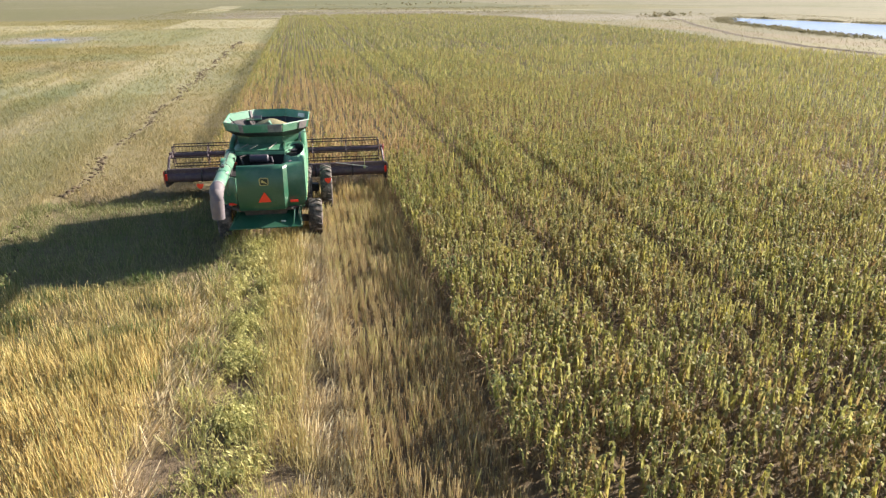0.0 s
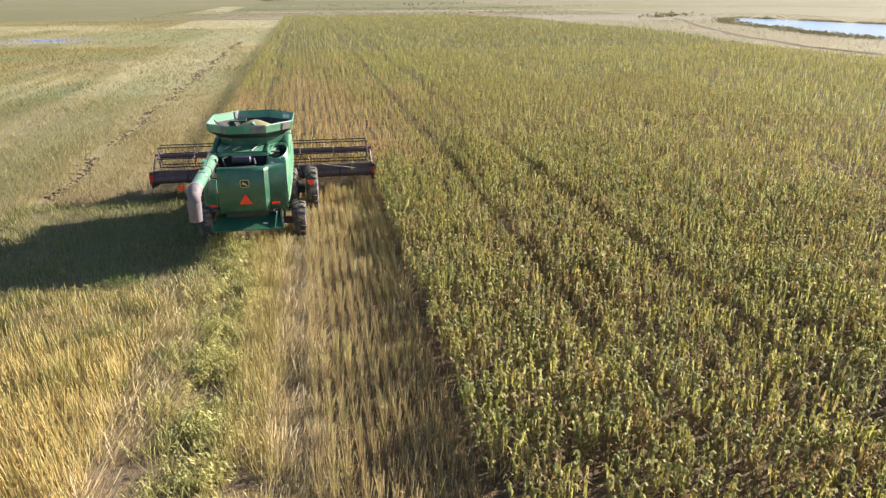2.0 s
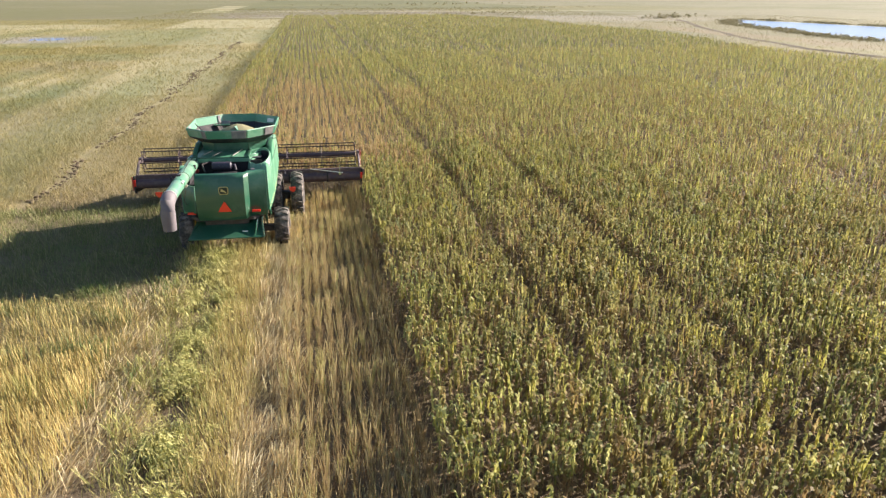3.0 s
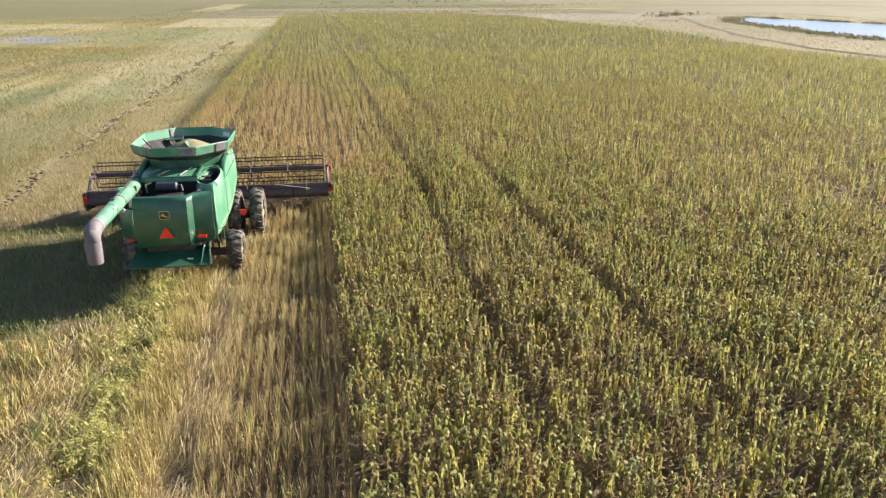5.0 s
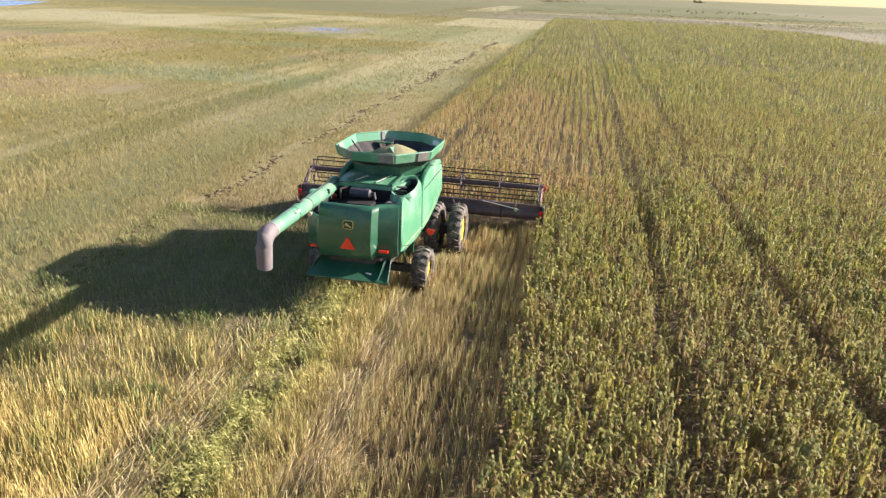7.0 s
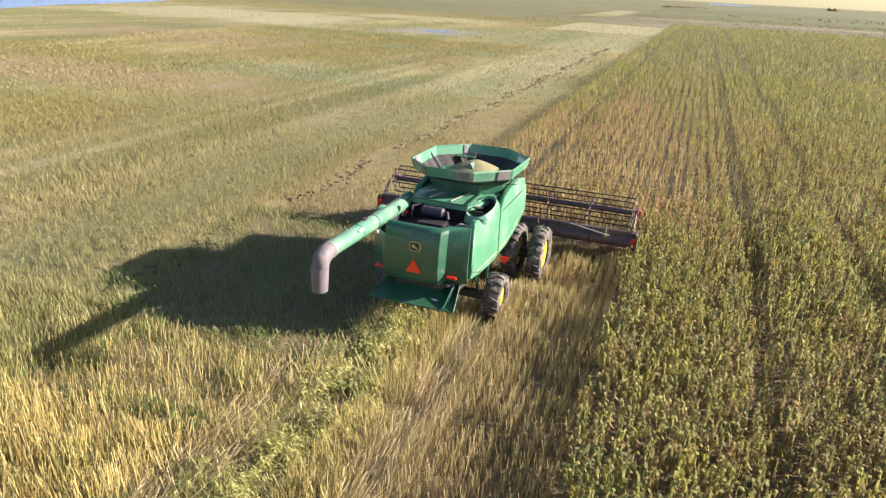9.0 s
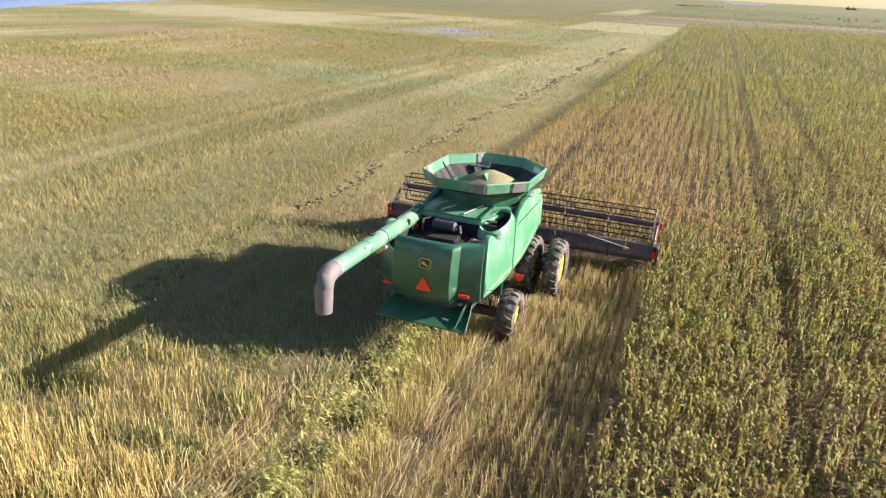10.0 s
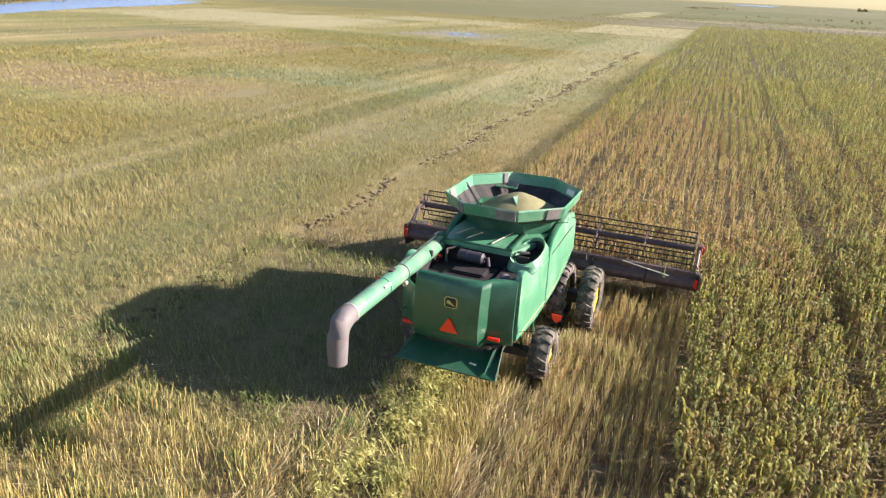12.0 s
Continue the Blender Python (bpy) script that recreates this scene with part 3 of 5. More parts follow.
def meadow(area, per_m2, kinds, label, low=-0.5):
    p = scatter(*area, per_m2)
    k = ~((p[:, 0] > EDGE_L) & (p[:, 0] < 83) & (p[:, 1] < END)) & ~((p[:, 0] > -11.0) & (p[:, 1] < 6.0))
    k &= np.abs(p[:, 0] + 10.2 + 0.3 * np.sin(p[:, 1] * 0.4)) > 0.26
    p = p[k & ~in_pond(p)]
    f = np.array([noise.noise((a * 0.22, b * 0.09, 2.0)) for a, b in p[:, :2]])
    p, f = p[f > low], f[f > low]
    v, q = spread_protos(kinds, p, 1 + 0.5 * f + rng.normal(0, 0.15, len(p)), rng.uniform(0, 6.28, len(p)))
    return stuff("meadow_grass", label, "grass", MEADOW, v, q)


meadow((-28.0, EDGE_L, -10.0, 26.0), 38, tufts(4, 0.075, 0.29), "short straw-coloured stubble and grass regrowth", -0.75)
meadow((-42.0, EDGE_L, 26.0, 46.0), 18, tufts(4, 0.10, 0.29), "short straw-coloured stubble and grass regrowth")
meadow((-42.0, -28.0, -8.0, 26.0), 18, tufts(4, 0.10, 0.29), "short straw-coloured stubble and grass regrowth")
meadow((-80.0, EDGE_L, 46.0, 115.0), 4.5, tufts(3, 0.22, 0.30), "pale stubble and weeds on the open field", -0.9)
meadow((-80.0, -42.0, -15.0, 46.0), 5, tufts(3, 0.21, 0.30), "pale stubble and weeds on the open field", -0.9)
meadow((-200.0, -80.0, -15.0, 255.0), 0.5, tufts(2, 0.32, 0.30), "distant weedy stubble", -0.9)
meadow((-80.0, EDGE_L, 115.0, 255.0), 1.3, tufts(2, 0.32, 0.32), "distant weedy stubble", -0.9)


meadow((83.0, 200.0, 30.0, 262.0), 0.6, tufts(2, 0.32, 0.30), "dry grass on the open land by the pond", -0.9)
meadow((-60.0, 140.0, 262.0, 420.0), 0.4, tufts(2, 0.45, 0.40), "far rough grass and weeds", -0.4)


def clod_line():
    """Broken line of turned clods along the old wheel rut."""
    kinds = []
    for _ in range(8):
        bm = bmesh.new()
        bmesh.ops.create_cube(bm, size=1.0)
        bmesh.ops.subdivide_edges(bm, edges=bm.edges[:], cuts=1, use_grid_fill=True)
        for w in bm.verts:
            w.co = w.co.normalized() * (0.42 + 0.25 * noise.noise(w.co * 2.3 + Vector((rng.uniform(0, 9), 0, 0))))
            w.co.z = max(-0.05, w.co.z * 0.6)
        bm.verts.index_update()
        kinds.append((np.array([w.co[:] for w in bm.verts]), np.array([[w.index for w in f.verts] for f in bm.faces if len(f.verts) == 4])))
        bm.free()
    p = scatter(-10.6, -9.8, -4.0, 128.0, 13.0)
    p[:, 0] = -10.2 + rng.normal(0, 0.30, len(p)) - 0.3 * np.sin(p[:, 1] * 0.4)
    f = np.array([noise.noise((b * 0.23, 4.0, 0.0)) for b in p[:, 1]])
    p = p[f > -0.2]
    v, q = spread_protos(kinds, p, rng.uniform(0.05, 0.34, len(p)) * np.where(p[:, 1] < 18, 1.1, 1.0), rng.uniform(0, 6.28, len(p)))
    return tagged(link_mesh("soil_clods", v, q, CLOD, TURN), "broken line of dark turned soil clods along a rut", "soil", kind="stuff")


clod_line()


# ---- ponds, reeds and far scrub ----


def water(name, label, points, z=0.03):
    """A sheet of water with an uneven shore."""
    bm = bmesh.new()
    out = []
    for i, (x, y) in enumerate(points):
        x1, y1 = points[(i + 1) % len(points)]
        d = math.hypot(x1 - x, y1 - y)
        for k in range(5):
            f = k / 5
            px, py = x + (x1 - x) * f, y + (y1 - y) * f
            w = 0.07 * d * noise.noise((px * 0.05, py * 0.05, 2.0))
            out.append(bm.verts.new((px + w, py - w, z)))
    bm.faces.new(out)
    me = bpy.data.meshes.new(name)
    bm.to_mesh(me)
    bm.free()
    me.materials.append(WATER)
    return tagged(new(name, me), label, "water", kind="structure")


def along(points, per_m, width):
    """Random places along a line, strewn to a width."""
    out = []
    for (x, y), (x1, y1) in zip(points, points[1:]):
        n = int(math.hypot(x1 - x, y1 - y) * per_m)
        f = rng.random(n)
        out.append(np.stack([x + (x1 - x) * f + rng.normal(0, width, n), y + (y1 - y) * f + rng.normal(0, width, n), np.zeros(n)], -1))
    return np.concatenate(out)


def thicket(name, label, points, per_m, width, tall, leaf, material=REED, category="reeds"):
    """Reeds or scrub: clumps of many blades along a line."""
    kinds = []
    for _ in range(8):
        pieces = []
        for _ in range(26):
            a, r0 = rng.uniform(0, 6.28), abs(rng.normal(0, 0.35))
            h = rng.uniform(0.0, 0.9) * max(0.2, 1 - 0.7 * r0)
            b = rng.uniform(0, 6.28)
            pieces.append(blade(r0 * math.cos(a), r0 * math.sin(a), h, leaf * 0.5 * math.cos(b), leaf * 0.5 * math.sin(b), leaf * rng.uniform(0.1, 1.0), leaf * 0.45, b + 1.57))
        kinds.append(proto(pieces))
    p = along(points, per_m, width)
    f = np.array([noise.noise((a * 0.12, b * 0.12, 8.0)) for a, b in p[:, :2]])
    p, f = p[f > -0.3], f[f > -0.3]
    v, q = spread_protos(kinds, p, tall * (1 + 0.7 * f + rng.normal(0, 0.2, len(p))).clip(0.3), rng.uniform(0, 6.28, len(p)))
    return tagged(link_mesh(name, v, q, material), label, category, kind="stuff")


SHORE_E = [(145, 224), (127, 190), (121.5, 163), (116, 132), (114, 108), (118, 82)]
BANK_E = [(146, 226), (152, 200), (158, 163), (166, 130), (176, 96)]
water("pond_water", "calm blue pond reflecting the sky", SHORE_E + [(150, 70)] + BANK_E[::-1][:-1])
thicket("reed_bed", "dull olive reeds along the near pond shore", [(x - 3.0, y - 1.0) for x, y in SHORE_E], 9.0, 1.8, 0.5, 0.5)
thicket("reed_bed", "dark reeds along the far pond bank", [(x + 2.5, y + 1.0) for x, y in BANK_E], 7.0, 0.8, 0.5, 0.5)
thicket("scrub", "low brown scrub beyond the pond", [(120, 236), (135, 252), (150, 262)], 2.0, 3.0, 1.2, 0.5, category="scrub")
SHORE_W = [(-128, 55), (-144, 91), (-161, 127), (-172, 169), (-196, 214)]
BANK_W = [(-224, 200), (-200, 150), (-178, 112), (-160, 60)]
water("pond_water", "narrow blue slough behind the fallow field", SHORE_W + BANK_W)
thicket("scrub", "brown leafless scrub behind the slough", [(x - 12, y + 4) for x, y in BANK_W], 5.0, 4.0, 1.6, 0.5, category="scrub")
water("pond_water", "distant strip of blue water", [(-90, 1900), (5, 1900), (15, 2500), (-100, 2500)], 0.2)
water("pond_water", "small pale puddle in a muddy hollow", [(-59, 134), (-54, 133), (-53, 139), (-57, 143), (-61, 140)], 0.03)
thicket("scrub", "dark clump of bushes on the horizon", [(180, 1900), (205, 1905)], 1.6, 3.0, 5.0, 0.5, category="scrub")
thicket("scrub", "thin dark line of scrub across the far land", [(-80, 820), (-35, 915)], 0.7, 2.0, 1.6, 0.5, category="scrub")
thicket("scrub", "scattered olive bushes in the rough land behind the crop", [(-40, 396), (60, 408), (170, 452)], 0.9, 12.0, 0.6, 0.6, category="scrub")
thicket("scrub", "low olive scrub on the far fallow", [(-30, 500), (40, 520), (150, 600)], 0.35, 16.0, 1.2, 0.5, category="scrub")
thicket("scrub", "low brown scrub along a ditch behind the crop", [(0, 288), (50, 300), (110, 330)], 0.7, 2.5, 0.6, 0.5, category="scrub")


def rut(points, width):
    """A shallow dark earth bank that winds across the grass."""
    vs, qs = [], []
    prof = [(-1.0, 0.01), (-0.45, 0.16), (0.0, 0.30), (0.4, 0.10), (1.0, 0.01)]
    line = []
    for (x, y), (x1, y1) in zip(points, points[1:]):
        for k in range(14):
            line.append((x + (x1 - x) * k / 14, y + (y1 - y) * k / 14))
    for i, (x, y) in enumerate(line):
        a, b = line[max(0, i - 1)], line[min(len(line) - 1, i + 1)]
        d = Vector((b[0] - a[0], b[1] - a[1])).normalized()
        w = width * (1 + 0.6 * noise.noise((x * 0.3, y * 0.3, 1.0)))
        s = 1.2 * noise.noise((x * 0.09, y * 0.09, 5.0))
        for f, h in prof:
            vs.append((x + d.y * (f * w + s), y - d.x * (f * w + s), 0.01 + h * (0.7 + 0.6 * noise.noise((x * 0.5, y * 0.5, f)))))
    n = len(prof)
    for i in range(len(line) - 1):
        for k in range(n - 1):
            qs.append((i * n + k, i * n + k + 1, (i + 1) * n + k + 1, (i + 1) * n + k))
    return tagged(link_mesh("earth_bank", np.array(vs), np.array(qs), CLOD), "low dark earth bank winding through pale grass", "earth bank", kind="structure")


rut([(124, 226), (108, 178), (93, 131), (86, 92), (86, 70), (92, 45)], 0.9)

# ---- combine harvester ----
DUST = (0.36, 0.31, 0.20)
# one green in two tones: shade darkens this, sunlight and dust pale the next
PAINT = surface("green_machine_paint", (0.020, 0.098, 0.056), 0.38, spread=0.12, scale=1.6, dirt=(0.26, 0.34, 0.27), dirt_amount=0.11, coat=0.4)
SUNLIT_PAINT = surface("dusty_sunlit_green_paint", (0.076, 0.255, 0.150), 0.46, spread=0.12, scale=1.2, dirt=(0.38, 0.49, 0.38), dirt_amount=0.3, coat=0.2)
TUBE_PAINT = surface("faded_green_paint", (0.11, 0.27, 0.18), 0.45, spread=0.15, scale=2.5, dirt=(0.5, 0.48, 0.38), dirt_amount=0.18, coat=0.2)
YELLOW = surface("yellow_rim_paint", (0.75, 0.52, 0.03), 0.45, spread=0.15, dirt=DUST, dirt_amount=0.2)
TYRE = surface("dusty_tyre_rubber", (0.045, 0.040, 0.040), 0.85, spread=0.2, dirt=(0.28, 0.225, 0.20), dirt_amount=0.7, bump=0.3, fine=40)
SPOUT = surface("grey_spout_plastic", (0.16, 0.135, 0.15), 0.7, spread=0.2, scale=3.0, dirt=(0.26, 0.21, 0.22), dirt_amount=0.2)
FLAP = surface("grey_corner_rubber", (0.20, 0.18, 0.19), 0.8, spread=0.2, dirt=(0.40, 0.34, 0.30), dirt_amount=0.3)
BLACK = surface("black_iron", (0.030, 0.026, 0.030), 0.6, spread=0.25, dirt=(0.14, 0.10, 0.09), dirt_amount=0.25)
# almost black, keeps the open engine bay and air intake dark
NEAR_BLACK = surface("near_black_iron", (0.016, 0.013, 0.018), 0.7, spread=0.3, dirt=(0.05, 0.035, 0.035), dirt_amount=0.25)
MAROON = surface("dark_maroon_iron", (0.110, 0.066, 0.082), 0.55, spread=0.25, dirt=(0.20, 0.15, 0.12), dirt_amount=0.3)
ENGINE = surface("dark_engine_iron", (0.060, 0.050, 0.078), 0.6, metal=0.0, spread=0.3, dirt=(0.07, 0.06, 0.06), dirt_amount=0.3)
STEEL = surface("worn_bright_steel", (0.55, 0.53, 0.50), 0.4, metal=0.6, spread=0.3)
RED = surface("red_reflector", (0.75, 0.035, 0.02), 0.35, spread=0.05)
ORANGE = surface("orange_warning_plate", (0.92, 0.055, 0.02), 0.4, spread=0.05)
HEADER_RED = surface("red_header_paint", (0.45, 0.045, 0.035), 0.45, spread=0.2, dirt=DUST, dirt_amount=0.25)
WHITE = surface("white_plate", (0.78, 0.77, 0.72), 0.5, spread=0.1, dirt=DUST, dirt_amount=0.1)
BADGE = surface("dark_badge", (0.020, 0.030, 0.022), 0.4)
BADGE_GOLD = surface("badge_gold", (0.62, 0.52, 0.22), 0.5)
STRIPE = surface("yellow_stripe", (0.42, 0.46, 0.22), 0.45, dirt=DUST, dirt_amount=0.2)
GRAIN = surface("threshed_grain", (0.25, 0.225, 0.12), 0.9, spread=0.25, scale=4.0, dirt=(0.34, 0.30, 0.17), dirt_amount=0.3, bump=0.6, fine=90)
BELT = surface("black_canvas_belt", (0.035, 0.03, 0.03), 0.75, dirt=(0.18, 0.14, 0.10), dirt_amount=0.3)


def dark_glass():
    m, n, p = blank("cab_glass")
    p.inputs["Base Color"].default_value = (0.02, 0.03, 0.03, 1)
    p.inputs["Roughness"].default_value = 0.05
    p.inputs["IOR"].default_value = 1.5
    return m


GLASS = dark_glass()


def part(name, bm, material, parent, label="", smooth=False):
    bmesh.ops.recalc_face_normals(bm, faces=bm.faces[:])
    me = bpy.data.meshes.new(name)
    bm.to_mesh(me)
    bm.free()
    me.materials.append(material)
    if smooth:
        me.polygons.foreach_set("use_smooth", [True] * len(me.polygons))
        me.set_sharp_from_angle(angle=radians(38))
    ob = new(name, me)
    ob.parent = parent
    return tagged(ob, label) if label else ob


def thing(name, label, category, m, group=""):
    ob = new(name)
    ob.empty_display_size = 0.3
    ob.matrix_world = m
    return tagged(ob, label, category, group)


def bevel(bm, w, seg=2, angle=30):
    es = [e for e in bm.edges if len(e.link_faces) == 2 and e.calc_face_angle(0) > radians(angle)]
    if es and w:
        bmesh.ops.bevel(bm, geom=es, offset=w, segments=seg, affect="EDGES", clamp_overlap=True)


def box(x0, x1, y0, y1, z0, z1, w=0.015, bm=None):
    b = bmesh.new()
    g = bmesh.ops.create_cube(b, size=1.0)
    for v in g["verts"]:
        v.co = Vector(((x0 + x1) / 2 + v.co.x * (x1 - x0), (y0 + y1) / 2 + v.co.y * (y1 - y0), (z0 + z1) / 2 + v.co.z * (z1 - z0)))
    bevel(b, w)
    return b if bm is None else join(bm, b)


def join(bm, other):
    me = bpy.data.meshes.new("tmp")
    other.to_mesh(me)
    other.free()
    bm.from_mesh(me)
    bpy.data.meshes.remove(me)
    return bm


def prism(points, axis, a, b, w=0.012):
    """An outline in the plane across the axis, drawn out from a to b. Axis x takes (y, z), y takes (x, z), z takes (x, y)."""
    bm = bmesh.new()

    def at(p, k):
        return {"x": (k, p[0], p[1]), "y": (p[0], k, p[1]), "z": (p[0], p[1], k)}[axis]
    r0, r1 = [bm.verts.new(at(p, a)) for p in points], [bm.verts.new(at(p, b)) for p in points]
    bm.faces.new(r0)
    bm.faces.new(r1[::-1])
    for i in range(len(points)):
        j = (i + 1) % len(points)
        bm.faces.new((r0[i], r0[j], r1[j], r1[i]))
    bmesh.ops.recalc_face_normals(bm, faces=bm.faces[:])
    bevel(bm, w)
    return bm


def loft(rings, caps=True):
    bm = bmesh.new()
    rows = [[bm.verts.new(p) for p in r] for r in rings]
    n = len(rows[0])
    for a, b in zip(rows, rows[1:]):
        for i in range(n):
            j = (i + 1) % n
            bm.faces.new((a[i], a[j], b[j], b[i]))
    if caps:
        bm.faces.new(rows[0][::-1])
        bm.faces.new(rows[-1])
    return bm


def pipe(points, radii, seg=14, caps=True):
    """A round tube along points."""
    pts = [Vector(p) for p in points]
    if isinstance(radii, (int, float)):
        radii = [radii] * len(pts)
    rings = []
    for i, p in enumerate(pts):
        d = (pts[min(i + 1, len(pts) - 1)] - pts[max(i - 1, 0)]).normalized()
        side = d.cross(Vector((0.31, 0.17, 0.94)) if abs(d.z) < 0.9 else Vector((1, 0, 0))).normalized()
        up = side.cross(d).normalized()
        rings.append([p + (side * math.cos(2 * math.pi * k / seg) + up * math.sin(2 * math.pi * k / seg)) * radii[i] for k in range(seg)])
    return loft(rings, caps)


def sheet(corners, t, w=0.006):
    """A flat plate through corners, of thickness t, on the side its normal points away from."""
    c = [Vector(p) for p in corners]
    n = (c[1] - c[0]).cross(c[2] - c[0]).normalized() * t
    bm = bmesh.new()
    a, b = [bm.verts.new(p) for p in c], [bm.verts.new(p - n) for p in c]
    bm.faces.new(a)
    bm.faces.new(b[::-1])
    for i in range(len(c)):
        j = (i + 1) % len(c)
        bm.faces.new((a[i], b[i], b[j], a[j]))
    bmesh.ops.recalc_face_normals(bm, faces=bm.faces[:])
    bevel(bm, w, 1)
    return bm


def lathe_x(profile, x0, cy, cz, seg=40, close=False):
    """A ring turned about an axle along x: profile rows of (x offset, radius)."""
    rings = [[(x0 + x, cy + r * math.cos(2 * math.pi * k / seg), cz + r * math.sin(2 * math.pi * k / seg)) for k in range(seg)] for x, r in profile]
    if close:
        rings.append(rings[0])
    return loft(rings, not close)


combine = thing("combine_harvester", "dusty green combine harvester with open grain tank and wide dark header", "combine harvester", pose(0, 0, 0, 0, 0, 1.2))


def wheel(x_in, x_out, y, r, rim_r, lugs):
    """Rim with tyre and hub; the lugs of the tread are raised bars."""
    mid, half = (x_in + x_out) / 2, abs(x_out - x_in) / 2
    sgn = 1 if x_out > x_in else -1
    disc = lathe_x([(-half * 0.7, rim_r), (-half * 0.5, rim_r * 0.93), (half * 0.55, rim_r * 0.88), (half * 0.45, rim_r * 0.45), (half * 0.35, rim_r * 0.40), (half * 0.35, rim_r * 0.05)], 0, 0, 0, 32) if sgn > 0 else \
        lathe_x([(half * 0.7, rim_r), (half * 0.5, rim_r * 0.93), (-half * 0.55, rim_r * 0.88), (-half * 0.45, rim_r * 0.45), (-half * 0.35, rim_r * 0.40), (-half * 0.35, rim_r * 0.05)], 0, 0, 0, 32)
    w = part("wheel", disc, YELLOW, combine, "yellow steel wheel rim", True)
    w.location = (mid, y, r)
    rt = r - 0.035
    bm = lathe_x([(-half * 0.78, rim_r * 0.97), (-half * 0.98, rim_r * 1.12), (-half, rt * 0.82), (-half * 0.88, rt * 0.95), (-half * 0.6, rt * 0.99), (0, rt), (half * 0.6, rt * 0.99),
                  (half * 0.88, rt * 0.95), (half, rt * 0.82), (half * 0.98, rim_r * 1.12), (half * 0.78, rim_r * 0.97)], 0, 0, 0, 48, True)
    for k in range(lugs):
        for s in (-1, 1):
            a = 2 * math.pi * (k + (0.25 if s > 0 else -0.25)) / lugs
            pts = []
            for f, back, rr in ((0.03, 0.0, rt), (0.55, 0.16, rt), (0.98, 0.30, rt * 0.93)):
                aa = a + back * 0.62 / rt * half * 2
                for da, dr in ((-0.022, 0.0), (-0.014, 0.05), (0.014, 0.05), (0.022, 0.0)):
                    q, rad = aa + da / rt * 1.3, rr - 0.012 + dr
                    pts.append((s * f * half, rad * math.cos(q), rad * math.sin(q)))
            join(bm, loft([pts[0:4], pts[4:8], pts[8:12]]))
    part("tyre", bm, TYRE, w, "dusty black lugged tyre", True)
    hb = lathe_x([(0, rim_r * 0.30), (sgn * 0.10, rim_r * 0.28), (sgn * 0.14, rim_r * 0.16)], sgn * half * 0.3, 0, 0, 16)
    for k in range(8):
        a = 2 * math.pi * k / 8
        join(hb, pipe([(sgn * half * 0.3, rim_r * 0.36 * math.cos(a), rim_r * 0.36 * math.sin(a)), (sgn * (half * 0.3 + 0.06), rim_r * 0.36 * math.cos(a), rim_r * 0.36 * math.sin(a))], 0.022, 6))
    part("hub", hb, YELLOW, w, "", True)


for s in (1, -1):
    wheel(s * 1.50, s * 2.06, 0.28, 0.74, 0.41, 16)
    wheel(s * 2.02, s * 2.54, 3.92, 1.02, 0.60, 22)
    wheel(s * 1.12, s * 1.64, 3.92, 1.02, 0.60, 22)

# axles, chassis and the dark works below the panels
part("rear_axle", join(box(-1.55, 1.55, 0.16, 0.44, 0.56, 0.80, 0.03), box(-0.25, 0.25, 0.05, 0.5, 0.7, 1.3, 0.03)), BLACK, combine)
part("front_axle", box(-1.95, 1.95, 3.8, 4.2, 0.82, 1.16, 0.04), BLACK, combine)
# black blocks that put shade under the panels by their colour
part("chassis", join(box(-1.02, 1.02, 0.6, 4.6, 1.05, 2.1, 0.05), box(-1.1, 1.1, -1.5, 0.7, 1.35, 2.3, 0.05)), BLACK, combine, "dark dusty chassis and cleaning housing")
part("separator_housing", box(-1.3, 1.3, -1.55, 4.3, 2.0, 2.95, 0.05), BLACK, combine)
for s in (1, -1):
    part("frame_strut", join(pipe([(s * 1.28, 0.9, 2.0), (s * 1.30, 0.75, 1.05)], 0.045, 8), pipe([(s * 1.25, -0.6, 2.05), (s * 1.2, 0.2, 0.85)], 0.04, 8)), PAINT, combine)

# side shields: a rear and a front panel on each side, with a bowl for the air intake between
REAR_SHIELD = [(-1.66, 1.95), (-1.63, 3.40), (-1.56, 3.58), (-1.42, 3.66), (-1.22, 3.63), (-1.0, 3.50), (-0.78, 3.36), (-0.5, 3.27), (-0.1, 3.23), (0.4, 3.24), (1.0, 3.28), (1.10, 1.76), (0.4, 1.72), (-0.8, 1.82)]
FRONT_SHIELD = [(1.04, 3.30), (1.14, 1.76), (2.2, 1.82), (3.4, 2.12), (4.25, 2.48), (4.22, 3.30), (3.9, 3.72), (3.2, 3.84), (2.0, 3.76), (1.35, 3.60)]


def shield(points, s):
    bm = bmesh.new()
    rings = []
    for x, grow in ((1.34, 0.96), (1.44, 0.995), (1.50, 0.985)):
        cy, cz = sum(p[0] for p in points) / len(points), sum(p[1] for p in points) / len(points)
        rings.append([(s * (x + 0.035 * math.sin((p[1] - 1.7) / 2.0 * 3.1)), cy + (p[0] - cy) * grow, cz + (p[1] - cz) * grow) for p in points])
    cap = rings[-1]
    rings.append([(c[0] + s * 0.012, cy + (c[1] - cy) * 0.95, cz + (c[2] - cz) * 0.95) for c in cap])
    return loft(rings)


